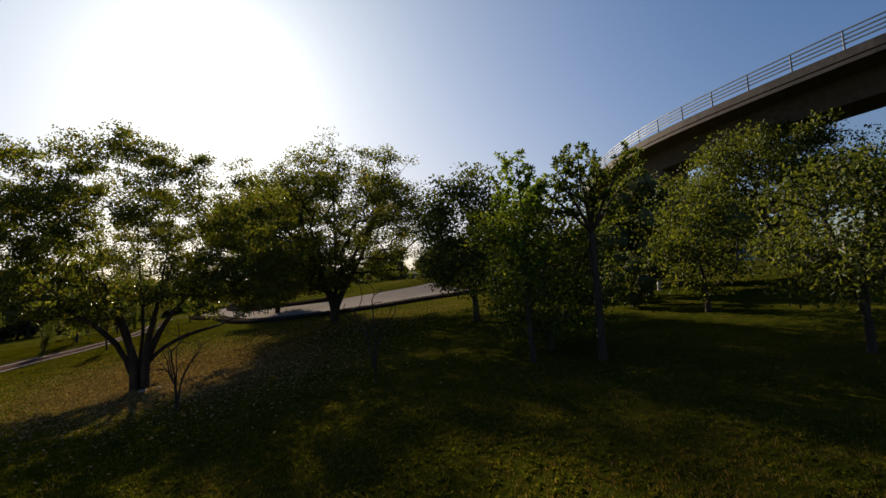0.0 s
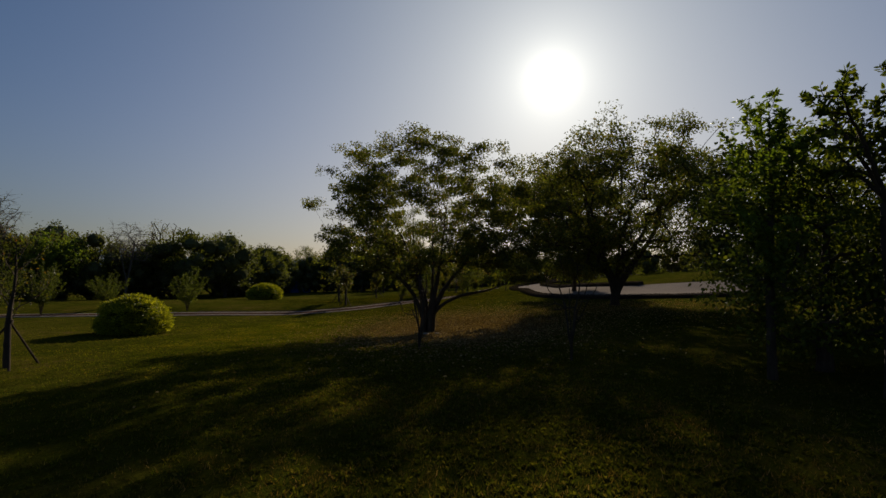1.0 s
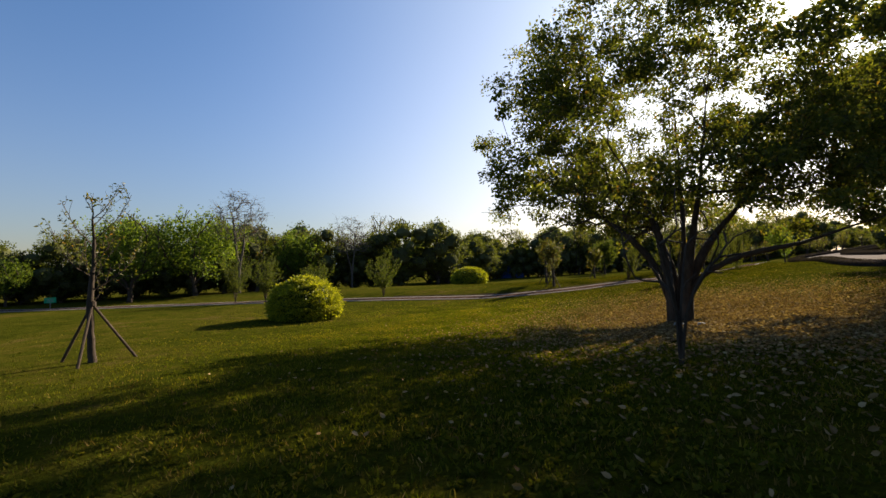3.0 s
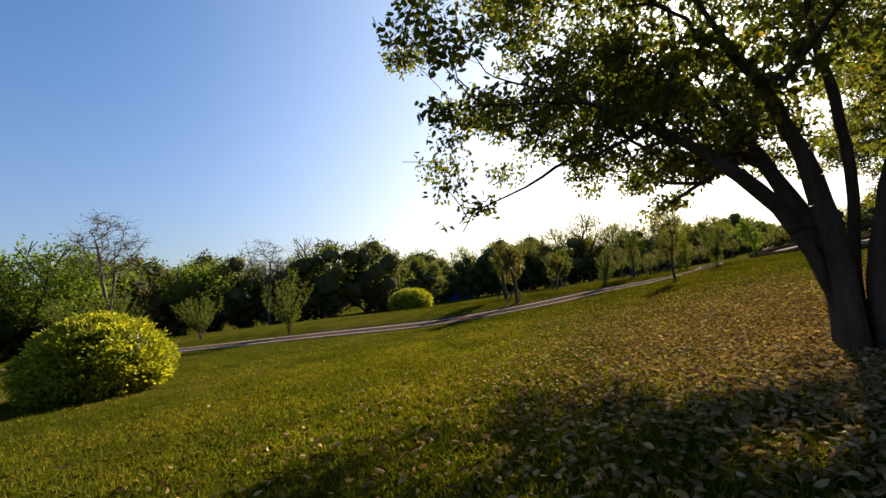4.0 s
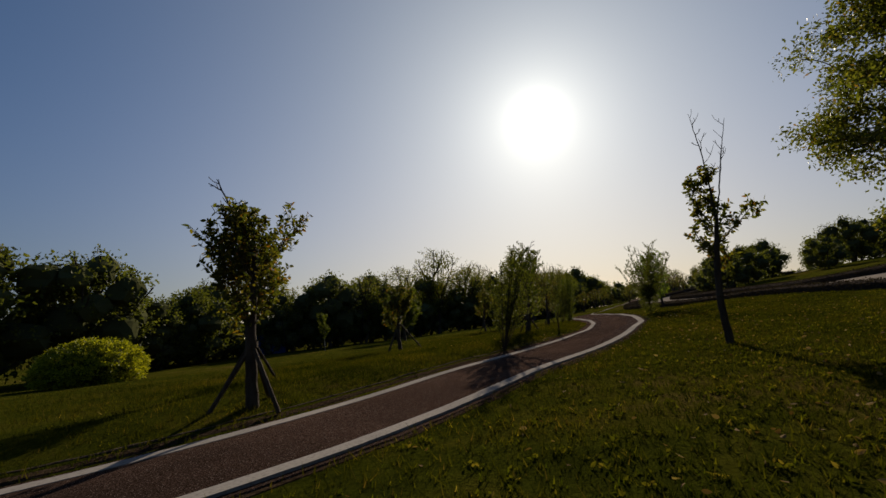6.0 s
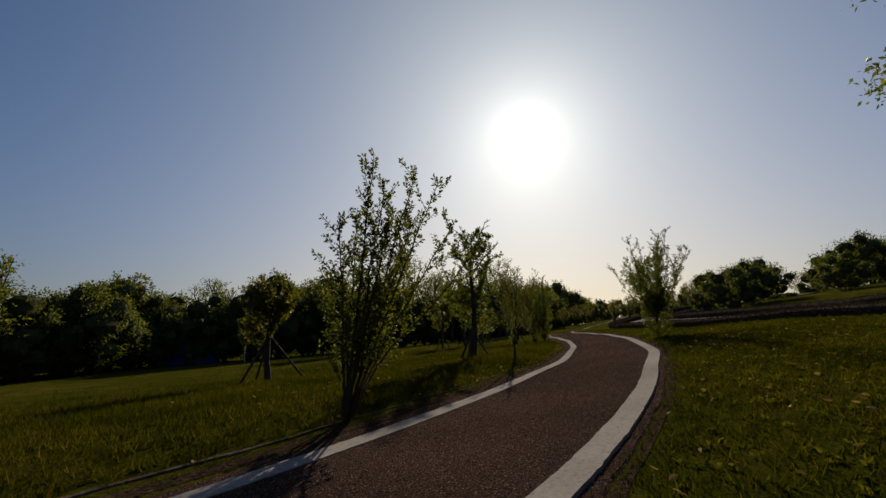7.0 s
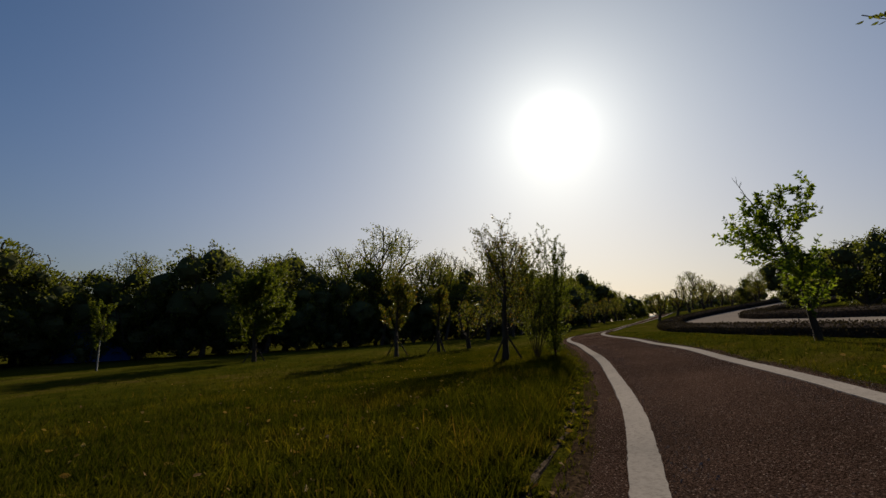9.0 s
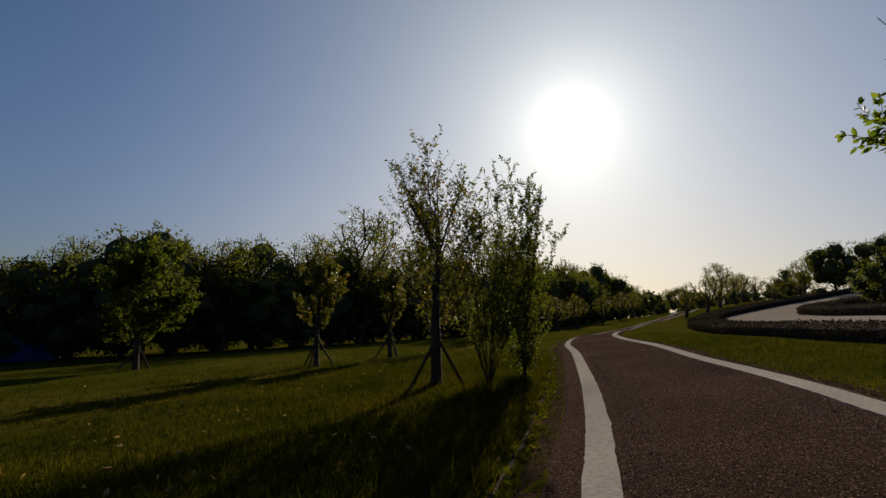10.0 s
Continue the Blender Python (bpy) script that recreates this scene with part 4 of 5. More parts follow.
forked_tree(16.2, 16.4, 81, 5.4, 3.3, 3.9, FRESHLEAF, "forked tree with pale green leaves in flat layers", dense=60)
young_tree(15.3, 18.0, 89, 5.7, 2.6, LIMELEAF, "slim tree with bright yellow-green top leaves", dense=50, n=26, low=0.3, leafsize=(0.12, 0.065), stakes=False, group="trees in the shade", base=0.08, up=0.55)
tree("evergreen_tree", "dense dark evergreen tree reaching to the ground", 16.8, 18.6, 82,
     [[(0.0, 0, 1.5), (0.1, 0.0, 3.0), (0.0, 0.1, 4.4)]],
     (0, 0, 2.5), (2.2, 2.2, 2.4), 110, 130, 0.40, FRESHLEAF, BARK, (0.115, 0.068), 0.13, 0.4, -0.95, 0.25, 0.4)
tree("evergreen_tree", "slim dark evergreen tree", 21.5, 27.2, 83,
     [[(0.0, 0, 1.5), (0.1, 0.0, 4.0), (0.0, 0.1, 6.4)]],
     (0, 0, 4.6), (2.4, 2.4, 3.4), 110, 130, 0.5, DARKLEAF, BARK, (0.2, 0.12), 0.15, 0.4, -0.95, 0.25, 0.8)
tree("maple_tree", "young broad-leaved tree in the shade", 18.6, 11.6, 84,
     [[(0.0, 0, 0.8), (-0.2, 0.2, 1.7), (-0.5, 0.4, 3.0)], [(0.05, 0, 0.8), (0.6, 0.0, 2.0), (1.0, -0.1, 3.2)]],
     (0.2, 0, 2.5), (2.0, 1.9, 1.7), 80, 90, 0.36, DARKLEAF, BARK, (0.12, 0.07), 0.10, 0.3, -0.8, 0.25, 1.0)
tree("maple_tree", "young broad-leaved tree with a ragged crown", 24.2, 17.0, 85,
     [[(0.0, 0, 1.2), (-0.2, 0.1, 2.6), (-0.3, 0.1, 4.0)]],
     (0, 0, 2.9), (1.8, 1.6, 2.2), 70, 100, 0.38, WOODLEAF, BARK, (0.14, 0.08), 0.09, 0.3, -0.9, 0.25, 0.6)
tree("maple_tree", "slender tree with a limewashed lower trunk", 33.0, 23.2, 86,
     [[(0.0, 0, 1.5), (0.1, 0.0, 3.4), (0.0, 0.1, 5.2)]],
     (0, 0, 5.2), (1.7, 1.6, 2.0), 30, 60, 0.40, DARKLEAF, LIMEWASH, (0.18, 0.10), 0.11, 0.3, -0.8, 0.25, 1.8)
tree("spreading_tree", "wide-spreading tree with arching limbs under the viaduct", 47.0, 20.6, 87,
     [[(-0.2, 0, 1.4), (-1.4, 0.2, 3.2), (-3.6, 0.4, 5.4)], [(0.2, 0, 1.4), (1.4, -0.2, 3.4), (3.4, -0.4, 5.6)], [(0, 0.1, 1.6), (0.2, 0.8, 4.0), (0.2, 1.4, 7.0)]],
     (0, 0, 7.2), (6.2, 6.0, 3.6), 190, 120, 0.7, DARKLEAF, BARK, (0.27, 0.15), 0.3, 0.45, -0.6, 0.25, 1.8)

tree("camphor_tree", "tall camphor tree with layered clumps of leaves in the paved square", 21.6, 60.0, 88,
     [[(0.0, 0.1, 2.0), (-0.5, 0.1, 4.6), (-1.4, 0.2, 8.4)], [(0.1, 0.0, 2.0), (0.5, 0.3, 5.0), (0.8, 0.5, 11.4)], [(0.1, -0.1, 2.2), (1.0, -0.4, 4.6), (2.2, -0.6, 8.0)]],
     (0.2, 0.2, 6.4), (4.9, 4.9, 2.3), 150, 230, 0.5, CAMPHOR, BARK, (0.2, 0.105), 0.34, 0.2, -0.9, 0.25, 1.2, lumps=14,
     extra=[tuple(q) for c, r, n in (((0.2, 0.0, 11.2), (4.9, 4.9, 2.3), 140), ((0.4, 0.2, 2.9), (3.5, 3.5, 1.9), 90))
            for q in clumps(np.random.default_rng(n), n, c, r, 0.25, -0.9, 14)])

# ---------------------------------------------------------------- woodland belt
PROTO = []


def belt_tree(seed, high, wide, leaf, low, label, lobes=13, per=300, leafsize=(0.23, 0.14), core=0.60, limbs=26):
    """A woodland tree at the origin, to be copied: rounded lobes of foliage, each a dark core under a shell of leaf sprays."""
    rng = np.random.default_rng(seed)
    ob = thing("woodland_tree", label, "tree", -30, 80, group="woodland belt")
    mid, radii = np.array([0, 0, high * (0.97 + low) / 2]), np.array([wide / 2, wide / 2, high * (0.97 - low) / 2])
    centres, sizes = [], []
    for k in range(lobes):
        u = (k + 0.5) / lobes * 2 - 1
        a = k * 2.39996 + rng.uniform(-0.4, 0.4)
        ring = math.sqrt(max(0.0, 1 - u * u))
        d = np.array([ring * math.cos(a), ring * math.sin(a), u]) * rng.uniform(0.50, 0.72)
        centres.append(mid + d * radii)
        sizes.append(rng.uniform(0.30, 0.44) * (wide + high * (1 - low)) / 4 * (1.12 if u < 0 else 1.0))
    sk = Skeleton(rng)
    root = sk.add((0, 0, -0.15), -1)
    sk.line([(0, 0, -0.15), (rng.normal(0, 0.15), rng.normal(0, 0.15), high * 0.3), (rng.normal(0, 0.5), rng.normal(0, 0.5), high * 0.72)], root, 0.03)
    sk.reach([c + unit(unit(c - mid * 0.6) + rng.normal(0, 0.45, 3)) * r * 0.85 for c, r in zip(centres, sizes) for _ in range(max(1, limbs // lobes))], bias=0.75, curve=0.10, start=high * low * 0.5, step=0.7)
    part("trunk", sk.mesh("woodland_tree_wood", 0.19, BARK, 0.02, 0.5, 1.4), ob)
    bm = bmesh.new()
    at, out = [], []
    for c, r in zip(centres, sizes):
        c, r = np.array(c), float(r)
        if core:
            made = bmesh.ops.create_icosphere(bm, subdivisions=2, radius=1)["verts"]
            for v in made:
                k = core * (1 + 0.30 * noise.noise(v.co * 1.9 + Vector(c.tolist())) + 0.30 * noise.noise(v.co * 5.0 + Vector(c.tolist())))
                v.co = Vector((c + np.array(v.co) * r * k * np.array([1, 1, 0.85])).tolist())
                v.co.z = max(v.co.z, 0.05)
        m = int(per * rng.uniform(0.8, 1.2))
        d = unit(rng.normal(0, 1, (m // 6, 3)))
        bulge = np.array([1 + 0.28 * noise.noise(Vector((q * 1.9 + c).tolist())) for q in d])
        spray = c + d * (r * bulge * (rng.uniform(0.62, 1.08, len(d)) if core else 1.15 * rng.uniform(0.02, 1.0, len(d)) ** 0.55))[:, None] * np.array([1, 1, 0.85])
        i = np.repeat(np.arange(len(d)), 6)
        at.append(spray[i] + rng.normal(0, 0.13, (len(i), 3)))
        out.append(d[i] * 0.8 + np.array([0, 0, 0.15]))
    at, out = np.vstack(at), np.vstack(out)
    ok = at[:, 2] > 0.05
    crown = part("crown", leaf_mesh("woodland_tree_leaves", rng, at[ok], out[ok], leafsize[0], leafsize[1], leaf, 0.25, 0.75), ob)
    if core:
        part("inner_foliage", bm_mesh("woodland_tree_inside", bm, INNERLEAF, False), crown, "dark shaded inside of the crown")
    return ob


PROTO = [
    belt_tree(101, 8.6, 7.4, DARKLEAF, 0.06, "dark evergreen woodland tree with a lumpy dome crown", 17, 320),
    belt_tree(102, 7.4, 6.4, WOODLEAF, 0.02, "dark evergreen woodland tree with foliage to the ground", 14),
    belt_tree(103, 7.0, 6.8, WOODLEAF, 0.03, "broad woodland tree with mid-green leaves", 13),
    belt_tree(104, 9.2, 5.2, CAMPHOR, 0.30, "taller open woodland tree with thin leaves", 16, 290, (0.16, 0.10), 0.0, 64),
    belt_tree(105, 5.2, 5.8, DARKLEAF, 0.0, "low bushy woodland tree", 11, 210),
    belt_tree(106, 8.8, 7.6, LIMELEAF, 0.16, "tall tree with bright fresh green crown", 19, 420, (0.22, 0.14), 0.0, 60),
    belt_tree(107, 4.8, 3.4, YELLOWLEAF, 0.22, "small yellow-green tree in the distance", 9, 110, (0.17, 0.10), 0.0, 36),
    belt_tree(108, 8.2, 4.4, YELLOWLEAF, 0.38, "thin woodland tree with few leaves on upright twigs", 14, 150, (0.13, 0.075), 0.0, 70),
    belt_tree(109, 7.6, 7.0, WOODLEAF, 0.03, "broad green tree far off", 11, 96, (0.46, 0.30), 0.62, 11),
    belt_tree(110, 7.0, 6.2, DARKLEAF, 0.03, "dark green tree far off", 9, 96, (0.46, 0.30), 0.62, 9),
]


def put(k, x, y, s=1.0, turn=None, rng=random.Random(5)):
    turn = rng.uniform(0, 360) if turn is None else turn
    m = pose(x, y, ground_z(x, y) - 0.1, 0, 0, turn) @ Matrix.Diagonal((s * rng.uniform(0.92, 1.1), s * rng.uniform(0.92, 1.1), s, 1))
    if k in placed:
        ob = copy_thing(PROTO[k], Matrix.Identity(4))
    else:
        ob = PROTO[k]
        placed.add(k)
    loc, rot, sc = m.decompose()
    ob.matrix_basis = Matrix.LocRotScale(loc, rot, sc)
    return ob


placed = set()
dice = random.Random(9)
BELT = [(-66, -6), (-60, 16), (-56, 34), (-50, 48), (-41, 62), (-31, 72), (-28, 84), (-27, 96), (-18, 105), (-9, 112), (1, 119), (11, 129), (22, 146), (34, 166)]
line = spline(BELT, 3.3)
side = frame_of(line)
for i, (p, m) in enumerate(zip(line, side)):
    if np.hypot(p[0] + 28, p[1] - 76) < 4.5 or np.hypot(p[0] + 25.4, p[1] - 100.2) < 2.2:
        continue
    grow = 1.15 + 0.05 * smooth(99, 106, p[1]) if p[1] > 76 else 1.0 + 0.13 * smooth(40, 52, p[1])
    k = dice.choice([0, 1, 1, 2, 2, 3])
    q = p - m * dice.uniform(-1.0, 1.6)
    put(k, q[0], q[1], grow * dice.uniform(0.82, 1.36))
    if i % 2 == 0:
        q = p - m * dice.uniform(4.0, 7.0)
        put(dice.choice([0, 3, 3, 7, 7, 2]), q[0], q[1], grow * dice.uniform(1.0, 1.35))
    q = p + m * dice.uniform(-0.5, 1.2)
    put(4, q[0], q[1], dice.uniform(0.55, 0.95))
    q = p - m * dice.uniform(2.0, 4.0)
    put(4, q[0], q[1], dice.uniform(0.9, 1.25))
put(0, -27.6, 76.4, 1.3)
put(1, -25.5, 88.0, 1.12)
put(0, -33.0, 99.0, 1.25)
put(1, -31.0, 105.5, 1.3)
put(4, -23.0, 97.8, 0.5)
put(0, -29.0, 97.5, 1.0)
put(0, -17.5, 103.5, 1.32)
put(1, -24.0, 103.0, 1.2)
put(0, -7.5, 120.5, 1.0)
put(5, -42, 47, 1.25)
put(5, -44, 41, 1.15)
put(5, -40, 60, 1.05)
put(5, -46, 53, 1.2)
put(5, -53, 34, 0.62)
put(6, -40.2, 53.5, 1.2)
put(3, -13.5, 107.5, 1.15)
put(3, -3.5, 114.5, 1.1)
put(3, 3.5, 116.5, 1.0)

# bare winter-looking tree in the belt
bare = tree("bare_tree", "pale leafless tree with fine upright twigs", -37.5, 49.2, 91,
     [[(0.0, 0, 2.5), (-0.6, 0.1, 5.0), (-1.2, 0.2, 8.0)], [(0.1, 0, 2.5), (0.6, 0.2, 5.4), (0.9, 0.2, 8.6)], [(0, 0.1, 2.6), (0.1, -0.4, 5.0), (0.2, -0.8, 8.6)]],
     (0, 0, 8.2), (3.2, 3.0, 3.2), 170, 3, 0.6, YELLOWLEAF, GREYBARK, (0.16, 0.09), 0.19, 0.3, -0.8, 0.2, 2.6, tip=0.022, crown_label="few scattered leaves")
for x, y, s, a in ((57, 91, 0.85, 40), (62, 89, 0.75, 160), (-33, 63, 0.85, 80)):
    o = copy_thing(bare, pose(x, y, ground_z(x, y) - 0.1, 0, 0, a))
    o.scale = (s, s, s)

# right of the square
for x, y, k, s in ((27.5, 89.4, 4, 0.8), (31, 92, 1, 0.66), (36, 88, 2, 0.56), (42, 118, 0, 0.65), (46, 117, 1, 0.8), (50, 119, 0, 0.85), (38.5, 117, 3, 0.45), (28.5, 95.6, 4, 0.55), (43, 93, 1, 0.8), (50, 86, 0, 0.9), (57, 95, 1, 1.1), (52, 103, 2, 1.0), (61, 108, 0, 1.0),
                   (46, 101, 4, 1.0), (38, 99, 4, 0.8), (64, 84, 0, 1.1), (70, 98, 1, 1.2), (58, 72, 0, 1.0), (66, 66, 2, 1.1), (72, 78, 0, 1.2), (50, 62, 4, 1.0), (62, 55, 0, 1.0), (75, 52, 1, 1.2)):
    put(k, x, y, s)
# beyond the far end of the path
for x, y, k, s in ((43.5, 195, 0, 1.25), (47, 199, 1, 1.2), (38, 202, 2, 1.1), (44.4, 145, 3, 0.85), (48, 147, 3, 0.7), (40, 150, 2, 0.7), (56, 150, 1, 0.8), (64, 142, 2, 0.9), (72, 136, 1, 1.0), (80, 128, 0, 1.0),
                   (54, 172, 2, 0.8), (66, 165, 1, 1.0), (84, 150, 2, 1.0), (95, 135, 0, 1.2), (42, 124, 4, 0.7)):
    put(k, x, y, s)
for i in range(16):
    put(dice.choice([1, 2, 2, 3, 6]), 22 + i * 2.4 + dice.uniform(-1.5, 1.5), 162 + i * 0.8 + dice.uniform(-6, 12), dice.uniform(0.6, 0.95))
for i in range(26):
    x = 48 + i * 3.2 + dice.uniform(-1.5, 1.5)
    put(dice.choice([8, 8, 4, 4, 9]), x, 168 - i * 0.9 + dice.uniform(-5, 9), dice.uniform(0.6, 0.95))
for i in range(24):
    put(dice.choice([9, 8, 8, 8]), 10 + i * 6.5 + dice.uniform(-3, 3), 250 + dice.uniform(-14, 26), dice.uniform(1.1, 1.7))
for i in range(22):
    put(dice.choice([9, 9, 8, 4]), 20 + i * 4.0 + dice.uniform(-1.5, 1.5), 205 + dice.uniform(-10, 10), dice.uniform(0.75, 1.05))
# behind the start, under and past the viaduct
for x, y, k, s in ((31, 33, 1, 0.8), (37, 30, 2, 0.8), (29, 27, 4, 0.7), (45, 36, 1, 1.0), (36, 41, 2, 0.9), (50, 22, 2, 1.0), (33, 12, 4, 0.8), (28, 6, 1, 0.75), (55, 12, 0, 1.1), (47, 4, 2, 1.0), (60, 30, 0, 1.2), (26, 21, 4, 0.6), (30.5, 22.5, 0, 0.92), (35.5, 22.0, 1, 1.0)):
    put(k, x, y, s)
for x, y, s in ((10.5, 108, 0.8), (13.5, 113, 0.85), (16, 119, 0.8), (19, 124, 0.9), (23, 130, 0.85), (27, 137, 0.9), (31, 144, 0.9), (23.5, 106.5, 0.6), (27.5, 112, 0.7), (31.5, 118, 0.7), (36, 124, 0.75),
                (40, 130, 0.8), (45, 137, 0.8), (33, 112, 0.55), (39, 118, 0.6), (8, 103.5, 0.8), (6.5, 93.5, 0.7), (12.5, 121, 0.9), (17.5, 131, 0.9), (48, 121, 0.7), (13.9, 80.8, 0.0)):
    if s:
        put(6, x, y, s)

# ---------------------------------------------------------------- viaduct
EDGE = [(38, -60), (38.5, -35), (39.5, -10), (40.6, 2), (42.4, 14.3), (48.5, 31.2), (59.4, 44.3), (75, 56), (100, 66), (140, 74)]
deck = spline(EDGE, 1.5)
right = frame_of(deck)
viaduct = thing("viaduct", "curved concrete road viaduct with steel railings on slim piers", "bridge", 42.4, 14.3)
vb = np.array(viaduct.matrix_basis.translation)


def sweep(name, profile, material, parent_name, label=""):
    k = len(profile)
    v = [np.array([p[0] + m[0] * o, p[1] + m[1] * o, h]) - vb for p, m in zip(deck, right) for o, h in profile]
    f = [(i * k + j, i * k + (j + 1) % k, (i + 1) * k + (j + 1) % k, (i + 1) * k + j) for i in range(len(deck) - 1) for j in range(k)]
    return part(parent_name, mesh_of(name, v, f, material), viaduct, label)


sweep("deck", [(0, 15.4), (0, 15.95), (0.35, 15.95), (0.35, 15.7), (9.4, 15.7), (9.4, 15.95), (9.75, 15.95), (9.75, 15.4), (7.6, 14.9), (6.8, 13.4), (3.0, 13.4), (2.2, 14.9)], CONCRETE, "deck", "grey concrete box girder")
sweep("ledge", [(-0.12, 15.0), (-0.12, 15.25), (0.3, 15.3), (0.6, 15.1)], CONCRETE, "cornice", "pale concrete drip edge")
for k, h in enumerate((16.35, 16.62, 16.9, 17.2)):
    rail = sweep("rail", [(0.12, h - 0.04), (0.12, h + 0.04), (0.20, h + 0.04), (0.20, h - 0.04)], STEEL, "rail", "grey steel rail")
post = tubes(np.array([[0, 0, 0.0]]), np.array([[0, 0, 1.3]]), np.array([0.06]), np.array([0.05]), 6)
post_mesh = mesh_of("post", post[0], post[1], STEEL)
for i in range(0, len(deck), 2):
    ob = part("post", post_mesh, rail)
    ob.location = np.array([deck[i][0] + right[i][0] * 0.16, deck[i][1] + right[i][1] * 0.16, 15.93]) - vb
for s in (12, 28, 46, 64, 82):
    if s < len(deck):
        c = deck[s] + right[s] * 4.9
        bm = bmesh.new()
        g = ground_z(*c)
        prof = [(1.5, 13.4), (1.5, 12.8), (0.9, 11.2), (0.8, g - 0.5)]
        prev = None
        for wd, z in prof:
            ang = [i * math.tau / 16 for i in range(16)]
            loop = [bm.verts.new(Vector((c[0] + wd * 1.5 * math.cos(a), c[1] + wd * math.sin(a), z)) - Vector(vb)) for a in ang]
            if prev:
                for i in range(16):
                    bm.faces.new((prev[i], loop[i], loop[(i + 1) % 16], prev[(i + 1) % 16]))
            prev = loop
        part("pier", bm_mesh("pier", bm, CONCRETE, True), viaduct)

# ---------------------------------------------------------------- far hills
def hill(cx, cy, long, deep, high, seed, turn):
    v, f = [], []
    n, m = 60, 14
    ca, sa = math.cos(radians(turn)), math.sin(radians(turn))
    for j in range(m + 1):
        for i in range(n + 1):
            u, t = i / n * 2 - 1, j / m * 2 - 1
            h = high * max(0, 1 - u * u) ** 0.8 * max(0, 1 - t * t) * (0.75 + 0.5 * noise.noise((u * 2.2 + seed, t, 0)) + 0.10 * noise.noise((u * 16 + seed, t * 3, 0)))
            lx, ly = u * long / 2, t * deep / 2
            v.append((cx + lx * ca - ly * sa, cy + lx * sa + ly * ca, h - 6))
    w2 = n + 1
    f = np.array([(j * w2 + i, j * w2 + i + 1, (j + 1) * w2 + i + 1, (j + 1) * w2 + i) for j in range(m) for i in range(n)])
    whole("hill", mesh_of("hill", v, f, FARHILL, True), "distant wooded hill, haze put into its blue-grey colour", "hill", "structure")


hill(-640, 640, 620, 240, 62, 1.0, 42)
hill(-230, 900, 500, 200, 34, 4.0, 10)
hill(520, 760, 620, 220, 50, 7.0, -28)
hill(900, 500, 700, 240, 80, 2.0, -60)


# ---------------------------------------------------------------- grass and fallen leaves
GZ = np.array(gv)[:, 2].reshape(len(GY), len(GX))
ix0, iy0 = GX.index(-60.0), GY.index(-20.0)


def lay(x, y):
    """Height of the ground sheet under many points."""
    u, v = x + 60.0, y + 20.0
    i, j = np.floor(u).astype(int), np.floor(v).astype(int)
    a, b = u - i, v - j
    i, j = i + ix0, j + iy0
    return (GZ[j, i] * (1 - a) + GZ[j, i + 1] * a) * (1 - b) + (GZ[j + 1, i] * (1 - a) + GZ[j + 1, i + 1] * a) * b


NX, NY = np.arange(-20, 40, 0.2), np.arange(34, 104, 0.2)
NEAR = np.stack([np.sqrt(((ROUTE[None] - np.stack([NX, np.full(len(NX), y)], -1)[:, None]) ** 2).sum(2)).min(1) for y in NY])


def gap_to_path(x, y):
    i, j = np.round((x + 20) / 0.2).astype(int), np.round((y - 34) / 0.2).astype(int)
    inside = (i >= 0) & (i < len(NX)) & (j >= 0) & (j < len(NY))
    return np.where(inside, NEAR[np.clip(j, 0, len(NY) - 1), np.clip(i, 0, len(NX) - 1)], 9.0)


def strip(name, curve, a, b, lift, material, label, category, steps=4, ends=(-0.03, -0.03)):
    """A thin uneven layer on the ground along a curve, between two offsets to the right of it."""
    nrm = frame_of(curve)
    v = []
    for i, (p, m) in enumerate(zip(curve, nrm)):
        for u in np.linspace(0, 1, steps + 1):
            q = p + m * (a(i) * (1 - u) + b(i) * u)
            v.append((q[0], q[1], max(ground_z(*q), float(lay(q[:1], q[1:])[0])) + (lift if 0 < u < 1 else ends[0] if u == 0 else ends[1])))
    k = steps + 1
    f = np.array([(i * k + j, i * k + j + 1, (i + 1) * k + j + 1, (i + 1) * k + j) for i in range(len(curve) - 1) for j in range(steps)])[:, ::-1]
    whole(name, mesh_of(name, v, np.ascontiguousarray(f), material, False), label, category, "structure")


# what lies outside the painted bands: asphalt running out, worn turf, a pale earth edge under the lawn
fringe = spline(CENTRE, 0.2)
fringe = fringe[(fringe[:, 1] > 38) & (fringe[:, 1] < 104) & (fringe[:, 0] > -12)]
ragged = [[noise.noise((i * 0.07, s, 0)) + 0.5 * noise.noise((i * 0.35, s, 4)) + 0.3 * noise.noise((i * 1.3, s, 8)) for i in range(len(fringe))] for s in (1.0, 12.0, 23.0, 34.0)]
OUT = HALF + LINE
wide_left = [0.13 + 0.19 * smooth(50, 56, p[1]) for p in fringe]
strip("path_shoulder", fringe, lambda i: -OUT - wide_left[i] - 0.10 * ragged[0][i], lambda i: -OUT + 0.08, 0.016, ASPHALT, "uneven asphalt shoulder outside the white band", "path", 4, (-0.03, 0.016))
strip("path_shoulder", fringe, lambda i: OUT - 0.08, lambda i: OUT + 0.16 + 0.10 * ragged[1][i], 0.016, ASPHALT, "narrow asphalt shoulder outside the white band", "path", 4, (0.016, -0.03))
worn = [OUT + 0.56 + 0.05 * r for r in ragged[2]]
strip("verge", fringe, lambda i: -worn[i] - 0.02 - 0.09 * max(0, ragged[3][i] + 0.25), lambda i: -worn[i] + 0.02 + 0.08 * max(-0.3, ragged[0][i]), 0.010, EARTH, "narrow edge of pale bare earth between path and lawn", "soil")
